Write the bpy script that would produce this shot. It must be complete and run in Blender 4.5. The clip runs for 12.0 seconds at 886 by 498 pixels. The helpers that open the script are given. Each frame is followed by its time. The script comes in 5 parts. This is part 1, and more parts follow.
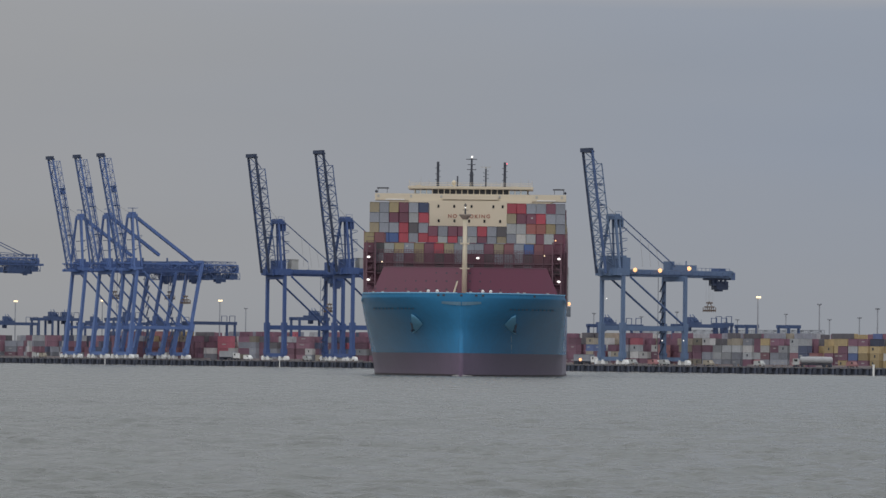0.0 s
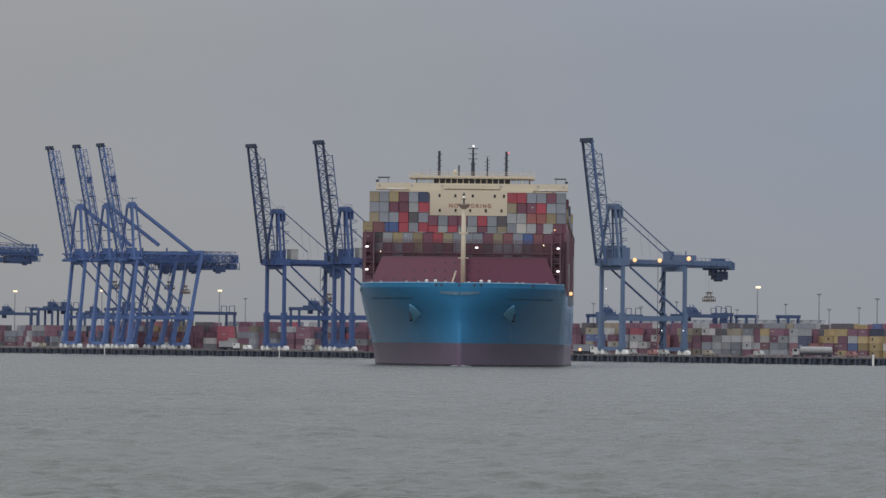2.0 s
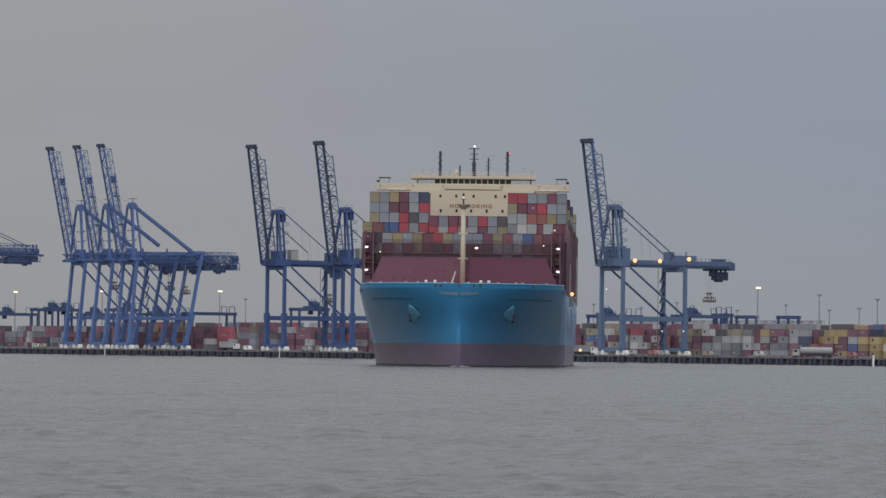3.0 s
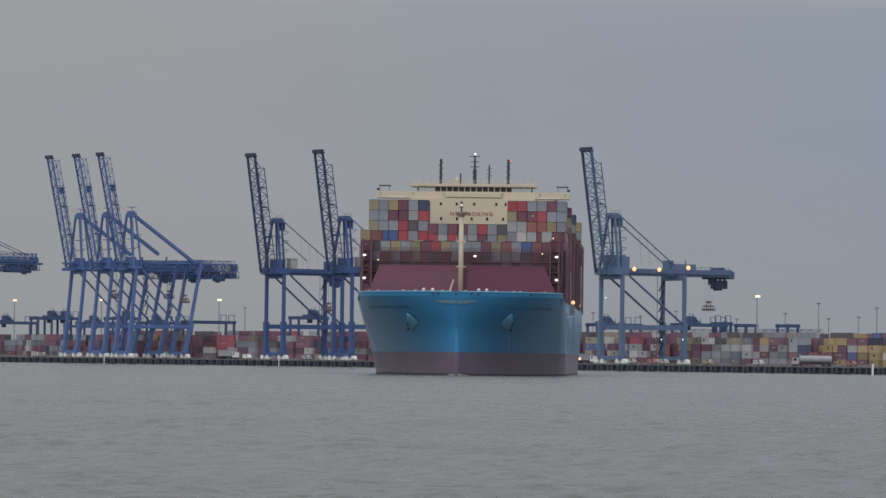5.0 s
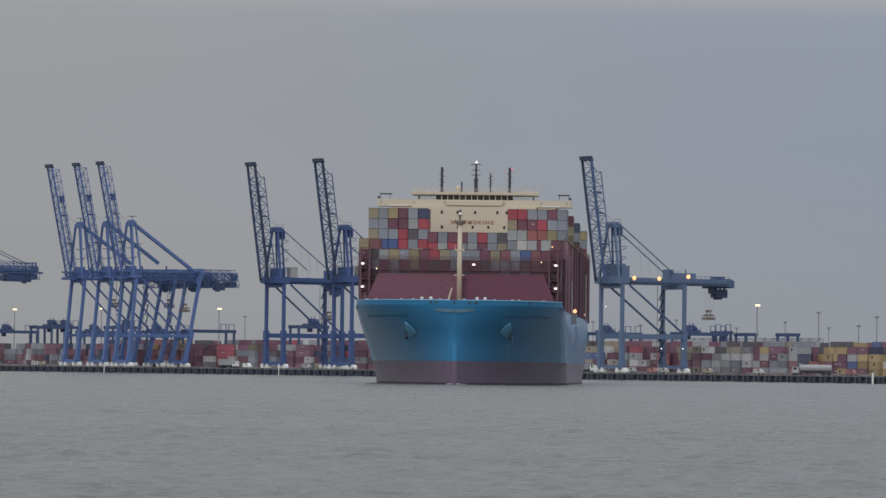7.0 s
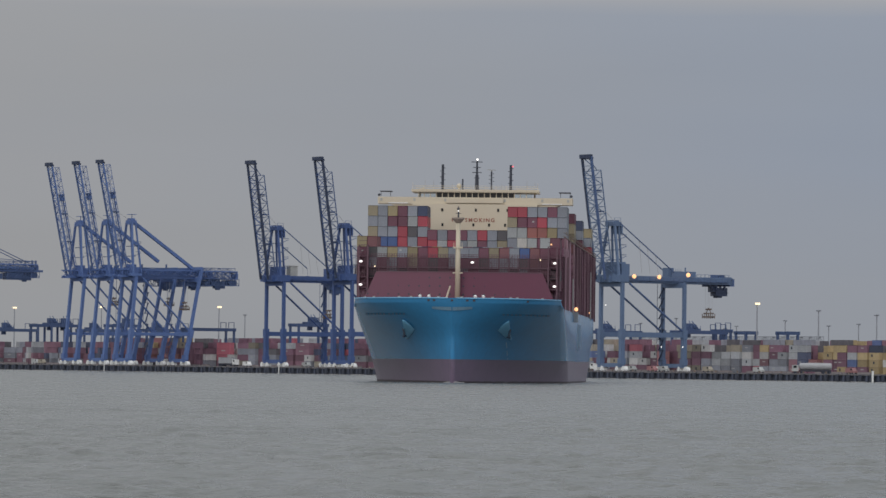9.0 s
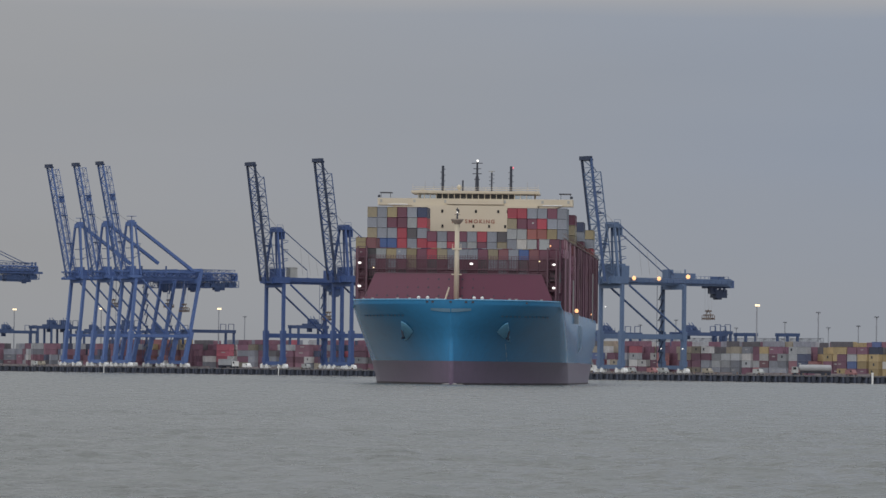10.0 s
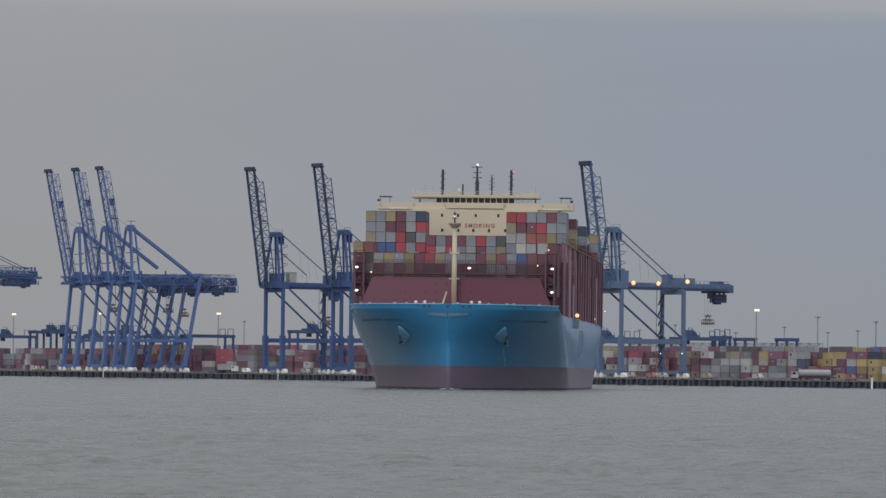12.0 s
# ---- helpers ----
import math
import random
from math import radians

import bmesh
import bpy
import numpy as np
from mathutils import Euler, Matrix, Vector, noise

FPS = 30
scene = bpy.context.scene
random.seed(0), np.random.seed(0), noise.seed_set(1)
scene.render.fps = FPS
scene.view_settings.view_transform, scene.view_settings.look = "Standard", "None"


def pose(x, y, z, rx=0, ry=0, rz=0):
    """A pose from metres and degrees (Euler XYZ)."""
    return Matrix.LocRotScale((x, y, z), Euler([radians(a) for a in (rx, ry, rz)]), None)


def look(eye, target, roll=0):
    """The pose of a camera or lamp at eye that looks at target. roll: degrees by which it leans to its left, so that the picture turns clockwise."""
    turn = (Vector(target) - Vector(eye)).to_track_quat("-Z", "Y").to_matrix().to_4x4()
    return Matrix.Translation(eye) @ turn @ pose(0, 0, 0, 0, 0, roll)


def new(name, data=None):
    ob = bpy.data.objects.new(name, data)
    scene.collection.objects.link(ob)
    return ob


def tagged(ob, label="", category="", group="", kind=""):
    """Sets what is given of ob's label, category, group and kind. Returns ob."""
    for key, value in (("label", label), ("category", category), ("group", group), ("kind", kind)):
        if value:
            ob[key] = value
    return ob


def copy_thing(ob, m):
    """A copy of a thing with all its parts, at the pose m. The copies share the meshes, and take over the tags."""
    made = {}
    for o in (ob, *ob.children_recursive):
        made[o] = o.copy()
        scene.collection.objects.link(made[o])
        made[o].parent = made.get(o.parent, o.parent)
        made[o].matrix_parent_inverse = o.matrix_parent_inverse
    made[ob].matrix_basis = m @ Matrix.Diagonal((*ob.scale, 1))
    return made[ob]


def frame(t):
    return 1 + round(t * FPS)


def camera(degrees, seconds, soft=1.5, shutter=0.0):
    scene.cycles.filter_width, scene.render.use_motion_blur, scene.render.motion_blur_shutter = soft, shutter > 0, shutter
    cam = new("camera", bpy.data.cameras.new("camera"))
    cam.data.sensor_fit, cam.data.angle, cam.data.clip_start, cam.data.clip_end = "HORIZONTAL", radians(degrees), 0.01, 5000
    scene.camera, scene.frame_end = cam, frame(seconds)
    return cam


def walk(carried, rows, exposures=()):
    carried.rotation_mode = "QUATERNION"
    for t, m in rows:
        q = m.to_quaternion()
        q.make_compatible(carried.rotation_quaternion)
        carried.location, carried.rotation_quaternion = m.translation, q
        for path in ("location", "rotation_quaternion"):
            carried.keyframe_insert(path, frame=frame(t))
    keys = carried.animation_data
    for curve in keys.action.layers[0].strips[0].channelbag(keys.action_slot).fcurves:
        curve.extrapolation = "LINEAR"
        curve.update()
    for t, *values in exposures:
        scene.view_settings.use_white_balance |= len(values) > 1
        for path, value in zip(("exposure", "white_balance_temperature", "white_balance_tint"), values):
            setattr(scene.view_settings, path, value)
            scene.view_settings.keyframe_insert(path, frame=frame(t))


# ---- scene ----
# Camera: stands on the shore, 3.6 m above the water, a long lens, its aim drifting up and down.
cam = camera(10.182, 12.0, soft=1.5)
EYE, LENS, ROLL = (0.0, 0.0, 3.6), 8800.0, 0.69
AIM = [(0.0, 0.0, 0.0), (0.5, -0.1, -8.8), (1.0, 0.1, -11.6), (1.5, -0.2, -13.3), (2.0, -0.6, -17.7),
       (2.5, 0.0, -19.3), (3.0, -0.2, -16.6), (3.2, -0.4, -14.6), (4.8, -1.4, -1.3), (5.0, -1.4, -1.5), (5.5, -1.4, 2.2), (6.0, -1.4, 3.7),
       (6.5, -1.4, 8.3), (7.0, -1.4, 14.4), (7.2, -1.4, 15.8), (8.8, -1.5, 14.0), (9.0, -1.5, 11.4), (9.5, -1.5, 12.6), (10.0, -1.9, 14.4),
       (10.5, -2.7, 19.0), (11.0, -2.9, 22.5), (11.5, -2.9, 22.5), (12.0, -2.9, 23.0)]


def aim(a, b):
    """The camera's pose for a drift of a and b (in units of 1 / LENS) from its first aim."""
    b += 198.4
    c, s = math.cos(radians(ROLL)), math.sin(radians(ROLL))
    u, v = c * a + s * b, c * b - s * a
    return look(EYE, (EYE[0] - u / LENS * 1000, EYE[1] + 1000, EYE[2] + v / LENS * 1000), ROLL)


walk(cam, [(t, aim(a, b)) for t, a, b in AIM])

# ---- sky and light: an overcast evening ----
world = bpy.data.worlds.new("overcast_sky")
scene.world = world
world.use_nodes = True
wn, wl = world.node_tree.nodes, world.node_tree.links
SUN_UP, SUN_ROUND = 18.0, 197.0    # degrees: height and compass bearing (0 is straight ahead)


def wnode(kind, **values):
    n = wn.new(kind)
    for k, v in values.items():
        n.inputs[k].default_value = v
    return n


sky = wn.new("ShaderNodeTexSky")
sky.sky_type, sky.sun_disc = "NISHITA", False
sky.sun_elevation, sky.sun_rotation = radians(SUN_UP), radians(SUN_ROUND)
coord = wn.new("ShaderNodeTexCoord")
split = wn.new("ShaderNodeSeparateXYZ")
wl.new(coord.outputs["Generated"], split.inputs[0])
# cool to warm grey across the sky, bent by soft cloud
stretch = wn.new("ShaderNodeMapping")
stretch.inputs["Scale"].default_value = (9, 9, 34)
wl.new(coord.outputs["Generated"], stretch.inputs[0])
cloud = wnode("ShaderNodeTexNoise", Scale=1.0, Detail=4.0, Roughness=0.45)
wl.new(stretch.outputs[0], cloud.inputs["Vector"])
east = wn.new("ShaderNodeMath"); east.operation = "MULTIPLY_ADD"
east.inputs[1].default_value, east.inputs[2].default_value = 4.5, 0.28
wl.new(split.outputs["X"], east.inputs[0])
bent = wn.new("ShaderNodeMath"); bent.operation = "MULTIPLY_ADD"; bent.use_clamp = True
bent.inputs[1].default_value = 0.5
wl.new(cloud.outputs["Fac"], bent.inputs[0]); wl.new(east.outputs[0], bent.inputs[2])
tone = wn.new("ShaderNodeMix"); tone.data_type = "RGBA"
tone.inputs[6].default_value, tone.inputs[7].default_value = (0.303, 0.303, 0.316, 1), (0.248, 0.279, 0.347, 1)
wl.new(bent.outputs[0], tone.inputs[0])
# greyer towards the horizon
low = wn.new("ShaderNodeMapRange")
low.inputs["From Max"].default_value = 0.04
low.inputs["To Min"].default_value, low.inputs["To Max"].default_value = 0.6, 0.0
wl.new(split.outputs["Z"], low.inputs["Value"])
haze = wn.new("ShaderNodeMix"); haze.data_type = "RGBA"
haze.inputs[7].default_value = (0.272, 0.284, 0.302, 1)
wl.new(low.outputs[0], haze.inputs[0]); wl.new(tone.outputs[2], haze.inputs[6])
# an overcast sky is about three times as bright overhead as at the horizon
rise = wn.new("ShaderNodeMapRange")
rise.inputs["From Min"].default_value, rise.inputs["From Max"].default_value = 0.06, 0.8
rise.inputs["To Min"].default_value, rise.inputs["To Max"].default_value = 1.0, 3.6
wl.new(split.outputs["Z"], rise.inputs["Value"])
high = wn.new("ShaderNodeMapRange")
high.inputs["From Min"].default_value, high.inputs["From Max"].default_value = 0.07, 0.35
wl.new(split.outputs["Z"], high.inputs["Value"])
neutral = wn.new("ShaderNodeMix"); neutral.data_type = "RGBA"
neutral.inputs[7].default_value = (0.288, 0.300, 0.316, 1)
wl.new(high.outputs[0], neutral.inputs[0]); wl.new(haze.outputs[2], neutral.inputs[6])
lift = wn.new("ShaderNodeVectorMath"); lift.operation = "SCALE"
# thin streaks of brighter and duller cloud
streaks = wn.new("ShaderNodeMapping")
streaks.inputs["Scale"].default_value, streaks.inputs["Location"].default_value = (9, 9, 60), (3.1, 0.4, 1.7)
wl.new(coord.outputs["Generated"], streaks.inputs[0])
veil = wnode("ShaderNodeTexNoise", Scale=1.0, Detail=3.0, Roughness=0.5)
wl.new(streaks.outputs[0], veil.inputs["Vector"])
dapple = wn.new("ShaderNodeMapRange")
dapple.inputs["From Min"].default_value, dapple.inputs["From Max"].default_value = 0.3, 0.7
dapple.inputs["To Min"].default_value, dapple.inputs["To Max"].default_value = 0.985, 1.015
wl.new(veil.outputs["Fac"], dapple.inputs["Value"])
level = wn.new("ShaderNodeMath"); level.operation = "MULTIPLY"
wl.new(rise.outputs[0], level.inputs[0]); wl.new(dapple.outputs[0], level.inputs[1])
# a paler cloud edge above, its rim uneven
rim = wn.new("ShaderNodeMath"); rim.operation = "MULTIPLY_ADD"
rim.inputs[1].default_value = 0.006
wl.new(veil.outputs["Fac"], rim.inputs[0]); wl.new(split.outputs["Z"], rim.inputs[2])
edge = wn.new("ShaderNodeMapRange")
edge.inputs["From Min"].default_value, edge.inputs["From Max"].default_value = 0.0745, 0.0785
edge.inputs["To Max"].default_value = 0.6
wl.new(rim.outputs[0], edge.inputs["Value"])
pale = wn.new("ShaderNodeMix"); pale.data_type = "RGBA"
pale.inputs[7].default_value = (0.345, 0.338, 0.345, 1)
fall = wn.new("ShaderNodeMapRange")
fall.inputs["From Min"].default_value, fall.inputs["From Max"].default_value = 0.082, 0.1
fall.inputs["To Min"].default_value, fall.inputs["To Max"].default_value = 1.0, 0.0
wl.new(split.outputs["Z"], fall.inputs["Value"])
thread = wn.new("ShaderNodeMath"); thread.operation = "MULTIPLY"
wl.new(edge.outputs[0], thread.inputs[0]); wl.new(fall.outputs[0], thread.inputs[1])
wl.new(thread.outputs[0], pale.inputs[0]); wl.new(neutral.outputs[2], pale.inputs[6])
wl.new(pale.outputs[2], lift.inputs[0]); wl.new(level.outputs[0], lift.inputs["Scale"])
thin = wn.new("ShaderNodeVectorMath"); thin.operation = "SCALE"
thin.inputs["Scale"].default_value = 0.004
wl.new(sky.outputs[0], thin.inputs[0])
both = wn.new("ShaderNodeVectorMath"); both.operation = "ADD"
wl.new(lift.outputs[0], both.inputs[0]); wl.new(thin.outputs[0], both.inputs[1])
background = next(n for n in wn if n.type == "BACKGROUND")
background.inputs["Strength"].default_value = 1.0
wl.new(both.outputs[0], background.inputs["Color"])

sun = new("sun", bpy.data.lights.new("sun", "SUN"))
sun.data.energy, sun.data.angle, sun.data.color = 0.72, radians(30), (1.0, 0.972, 0.962)
sun_way = Vector((math.sin(radians(SUN_ROUND)) * math.cos(radians(SUN_UP)), math.cos(radians(SUN_ROUND)) * math.cos(radians(SUN_UP)), math.sin(radians(SUN_UP))))
sun.matrix_world = look(sun_way * 3000, (0, 0, 0))

# ---- materials ----


def paint(name, colour, rough=0.5, metal=0.0, wear=0.25, scale=0.6, bump=0.0, spread=0.0, ribs=0.0, wear_colour=None):
    """Painted or bare surface: a base colour, blotches and streaks of wear at two sizes, fine relief; spread: how far single pieces differ; ribs: pressed steel folds."""
    m = bpy.data.materials.new(name)
    m.use_nodes = True
    n, l = m.node_tree.nodes, m.node_tree.links
    b = n["Principled BSDF"]
    b.inputs["Roughness"].default_value, b.inputs["Metallic"].default_value = rough, metal
    tc = n.new("ShaderNodeTexCoord")
    mp = n.new("ShaderNodeMapping"); mp.inputs["Scale"].default_value = (scale, scale, scale * 0.35)
    l.new(tc.outputs["Object"], mp.inputs[0])
    big = n.new("ShaderNodeTexNoise"); big.inputs["Scale"].default_value, big.inputs["Detail"].default_value = 1.0, 6
    fine = n.new("ShaderNodeTexNoise"); fine.inputs["Scale"].default_value, fine.inputs["Detail"].default_value = 9.0, 4
    l.new(mp.outputs[0], big.inputs["Vector"]); l.new(mp.outputs[0], fine.inputs["Vector"])
    mul = n.new("ShaderNodeMath"); mul.operation = "MULTIPLY"
    l.new(big.outputs["Fac"], mul.inputs[0]); l.new(fine.outputs["Fac"], mul.inputs[1])
    ramp = n.new("ShaderNodeMapRange")
    ramp.inputs["From Min"].default_value, ramp.inputs["From Max"].default_value = 0.16, 0.42
    ramp.inputs["To Min"].default_value, ramp.inputs["To Max"].default_value = 0.0, wear
    l.new(mul.outputs[0], ramp.inputs["Value"])
    worn = wear_colour or tuple(c * 0.45 + 0.03 for c in colour)
    mix = n.new("ShaderNodeMix"); mix.data_type = "RGBA"
    mix.inputs[6].default_value, mix.inputs[7].default_value = (*colour, 1), (*worn, 1)
    l.new(ramp.outputs[0], mix.inputs[0])
    last = mix.outputs[2]
    if spread:
        info = n.new("ShaderNodeObjectInfo")
        vary = n.new("ShaderNodeMapRange"); vary.inputs["To Min"].default_value, vary.inputs["To Max"].default_value = 1 - spread, 1 + spread
        l.new(info.outputs["Random"], vary.inputs["Value"])
        hsv = n.new("ShaderNodeHueSaturation")
        l.new(vary.outputs[0], hsv.inputs["Value"]); l.new(last, hsv.inputs["Color"])
        last = hsv.outputs[0]
    l.new(last, b.inputs["Base Color"])
    height = fine.outputs["Fac"]
    if ribs:
        wave = n.new("ShaderNodeTexWave"); wave.inputs["Scale"].default_value = ribs
        wave.bands_direction = "DIAGONAL"
        flat = n.new("ShaderNodeMapping"); flat.inputs["Scale"].default_value = (1, 1, 0)
        l.new(tc.outputs["Object"], flat.inputs[0])
        l.new(flat.outputs[0], wave.inputs["Vector"]); height = wave.outputs["Fac"]
    if bump or ribs:
        bp = n.new("ShaderNodeBump"); bp.inputs["Strength"].default_value, bp.inputs["Distance"].default_value = bump or 0.12, 0.03
        l.new(height, bp.inputs["Height"]); l.new(bp.outputs[0], b.inputs["Normal"])
    return m


def glow(name, colour, strength):
    m = bpy.data.materials.new(name)
    m.use_nodes = True
    b = m.node_tree.nodes["Principled BSDF"]
    b.inputs["Base Color"].default_value = (*(0.3 * v for v in colour), 1)
    b.inputs["Emission Color"].default_value, b.inputs["Emission Strength"].default_value = (*colour, 1), strength
    return m


HULL_BLUE = paint("hull_blue", (0.053, 0.265, 0.515), 0.2, wear=0.3, scale=0.12, bump=0.04)
HULL_BLUE.node_tree.nodes["Principled BSDF"].inputs["Specular IOR Level"].default_value = 0.24
HULL_BLUE.node_tree.nodes["Principled BSDF"].inputs["Coat Weight"].default_value = 0.08
HULL_BLUE.node_tree.nodes["Principled BSDF"].inputs["Coat Roughness"].default_value = 0.1
# hull blue lightened: the light on bolsters and rail is put into the colour
HULL_BLUE_LIT = paint("hull_blue_lit", (0.21, 0.54, 0.80), 0.4, wear=0.1, scale=0.3)
BOOT = paint("boot_topping", (0.188, 0.138, 0.208), 0.35, wear=0.5, scale=0.15, bump=0.1)
BOOT.node_tree.nodes["Principled BSDF"].inputs["Coat Weight"].default_value = 0.08
BOOT.node_tree.nodes["Principled BSDF"].inputs["Coat Roughness"].default_value = 0.12
RED_OXIDE = paint("red_oxide", (0.138, 0.035, 0.068), 0.5, wear=0.18, scale=0.5)
STANCHION = paint("faded_stanchion", (0.30, 0.19, 0.22), 0.6, wear=0.3)
RED_RAIL = paint("red_steel", (0.13, 0.06, 0.084), 0.55, wear=0.4, scale=0.5)
CREAM = paint("cream_paint", (0.575, 0.505, 0.385), 0.5, wear=0.12, scale=0.25, wear_colour=(0.5, 0.38, 0.22))
WHITE = paint("white_paint", (0.80, 0.80, 0.78), 0.5, wear=0.35, scale=0.8)
DARK = paint("dark_steel", (0.032, 0.038, 0.056), 0.5, wear=0.3)
GLASS = paint("dark_window_glass", (0.015, 0.018, 0.022), 0.08, wear=0.05)
CLEAR_GLASS = paint("clear_window_glass", (0.80, 0.86, 0.86), 0.03, wear=0.1)
CLEAR_GLASS.node_tree.nodes["Principled BSDF"].inputs["Transmission Weight"].default_value = 1.0
RED_LETTER = paint("red_lettering", (0.30, 0.10, 0.07), 0.6, wear=0.3)
ANCHOR = paint("anchor_navy", (0.015, 0.032, 0.06), 0.6, wear=0.2)
STREAK = paint("salt_streak", (0.27, 0.43, 0.54), 0.6, wear=0.5, scale=1.5)
TIDE = paint("wet_waterline", (0.05, 0.035, 0.042), 0.5, wear=0.5, scale=0.5)
NAVY_LETTER = paint("navy_lettering", (0.042, 0.16, 0.30), 0.5, wear=0.3)
# far cranes' and gantries' blues are lifted to carry distance haze
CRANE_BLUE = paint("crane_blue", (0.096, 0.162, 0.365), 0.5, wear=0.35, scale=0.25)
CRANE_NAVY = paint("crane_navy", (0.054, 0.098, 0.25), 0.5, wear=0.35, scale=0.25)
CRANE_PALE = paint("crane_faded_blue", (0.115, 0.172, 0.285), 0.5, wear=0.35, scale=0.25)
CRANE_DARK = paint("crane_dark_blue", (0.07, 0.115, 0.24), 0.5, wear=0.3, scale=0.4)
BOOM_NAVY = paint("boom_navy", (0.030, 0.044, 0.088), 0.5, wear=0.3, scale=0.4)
GANTRY_NAVY = paint("gantry_navy", (0.055, 0.09, 0.19), 0.55, wear=0.3, scale=0.4)
SIDE_LOGO = paint("side_logo_blue", (0.05, 0.165, 0.28), 0.35, wear=0.3, scale=0.2)
HOUSE_GREY = paint("machinery_house_grey", (0.40, 0.40, 0.38), 0.6, wear=0.3)
EMBLEM = paint("emblem_grey", (0.17, 0.31, 0.43), 0.6, wear=0.3)
SPREADER = paint("spreader_brown", (0.17, 0.122, 0.095), 0.6, wear=0.45)
PLATFORM = paint("weathered_platform", (0.36, 0.30, 0.25), 0.6, wear=0.5)
PALE_GREY = paint("pale_grey_paint", (0.45, 0.46, 0.45), 0.5, wear=0.5, scale=0.8)
POLE = paint("weathered_pole", (0.30, 0.315, 0.345), 0.7, wear=0.4)
GALVANISED = paint("galvanised_steel", (0.36, 0.36, 0.37), 0.6, 0.0, wear=0.3)
CONCRETE = paint("quay_concrete", (0.17, 0.163, 0.172), 0.85, wear=0.5, scale=0.3, bump=0.3)
BARRIER = paint("barrier_concrete", (0.21, 0.178, 0.18), 0.85, wear=0.6, scale=0.25)
# wall and fender tones are blued to stand in for distance haze
QUAY_DARK = paint("wet_quay_steel", (0.062, 0.074, 0.11), 0.7, wear=0.4, scale=0.4, bump=0.3)
RUBBER = paint("fender_rubber", (0.042, 0.049, 0.07), 0.8, wear=0.3)
ASPHALT = paint("yard_asphalt", (0.07, 0.07, 0.072), 0.85, wear=0.4, scale=0.1, bump=0.2)
FOAM = paint("foam", (0.36, 0.35, 0.34), 0.8, wear=0.5, scale=1.0, bump=0.4)
LAMP_WHITE = glow("lamp_white", (1.0, 0.96, 0.92), 1.5)
LAMP_WARM = glow("lamp_warm", (1.0, 0.80, 0.5), 1.7)
LAMP_ORANGE = glow("lamp_orange", (1.0, 0.52, 0.24), 1.5)
LAMP_RED = glow("lamp_red", (1.0, 0.1, 0.15), 1.5)
COLOURS = {
    "maroon": (0.158, 0.050, 0.082), "red": (0.37, 0.050, 0.075), "brown": (0.20, 0.075, 0.086), "orange": (0.31, 0.105, 0.09),
    "grey": (0.245, 0.265, 0.305), "pale": (0.36, 0.38, 0.385), "white": (0.62, 0.61, 0.57), "olive": (0.30, 0.245, 0.135), "tan": (0.31, 0.265, 0.175),
    "yellow": (0.44, 0.31, 0.10), "blue": (0.05, 0.10, 0.26), "navy": (0.03, 0.045, 0.10), "green": (0.20, 0.25, 0.24), "dark": (0.075, 0.07, 0.078), "plum": (0.185, 0.065, 0.092), "wine": (0.37, 0.185, 0.255),
}


def hazed(c):
    """The yard's box paint with distance haze mixed in: greyed, lifted, blued; whites dulled, reds bluest."""
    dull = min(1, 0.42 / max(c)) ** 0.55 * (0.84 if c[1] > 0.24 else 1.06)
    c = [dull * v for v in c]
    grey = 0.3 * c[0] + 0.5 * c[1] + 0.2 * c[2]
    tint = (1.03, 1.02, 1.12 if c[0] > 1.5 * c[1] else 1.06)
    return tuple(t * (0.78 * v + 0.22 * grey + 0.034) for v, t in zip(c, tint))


# yard colours with the haze of distance painted in
HAZED = {k: hazed(c) for k, c in COLOURS.items()}
YARD_PAINT = {k: paint("hazed_container_" + k, c, 0.65, wear=0.6, scale=0.4, spread=0.3, ribs=1.1) for k, c in HAZED.items()}
BOX_PAINT = {k: paint("container_" + k, tuple(0.93 * v for v in c), 0.55, wear=0.5, scale=0.5, spread=0.18, ribs=1.1) for k, c in COLOURS.items()}


def mixed_boxes(name, picks, table=COLOURS):
    """Paint for stacks joined in one mesh: each container takes one of the colours."""
    m = bpy.data.materials.new(name)
    m.use_nodes = True
    n, l = m.node_tree.nodes, m.node_tree.links
    geo = n.new("ShaderNodeNewGeometry")
    ramp = n.new("ShaderNodeValToRGB")
    ramp.color_ramp.interpolation = "CONSTANT"
    e = ramp.color_ramp.elements
    while len(e) < len(picks):
        e.new(0.5)
    for i, k in enumerate(picks):
        e[i].position, e[i].color = i / len(picks), (*table[k], 1)
    l.new(geo.outputs["Random Per Island"], ramp.inputs[0])
    tc = n.new("ShaderNodeTexCoord")
    dirt = n.new("ShaderNodeTexNoise"); dirt.inputs["Scale"].default_value, dirt.inputs["Detail"].default_value = 0.5, 6
    l.new(tc.outputs["Object"], dirt.inputs["Vector"])
    hsv = n.new("ShaderNodeHueSaturation")
    rng = n.new("ShaderNodeMapRange"); rng.inputs["To Min"].default_value, rng.inputs["To Max"].default_value = 0.6, 1.35
    l.new(dirt.outputs["Fac"], rng.inputs["Value"]); l.new(rng.outputs[0], hsv.inputs["Value"]); l.new(ramp.outputs[0], hsv.inputs["Color"])
    b = n["Principled BSDF"]; b.inputs["Roughness"].default_value = 0.6
    l.new(hsv.outputs[0], b.inputs["Base Color"])
    return m


MIXED_SHIP = mixed_boxes("mixed_ship_containers", ["maroon", "grey", "brown", "maroon", "olive", "maroon", "pale", "navy"])
# wine is maroon lightened, so the outer stacks' colour carries the side light
MIXED_SIDE = mixed_boxes("side_lit_ship_containers", ["wine", "wine", "wine", "brown", "wine", "wine"])


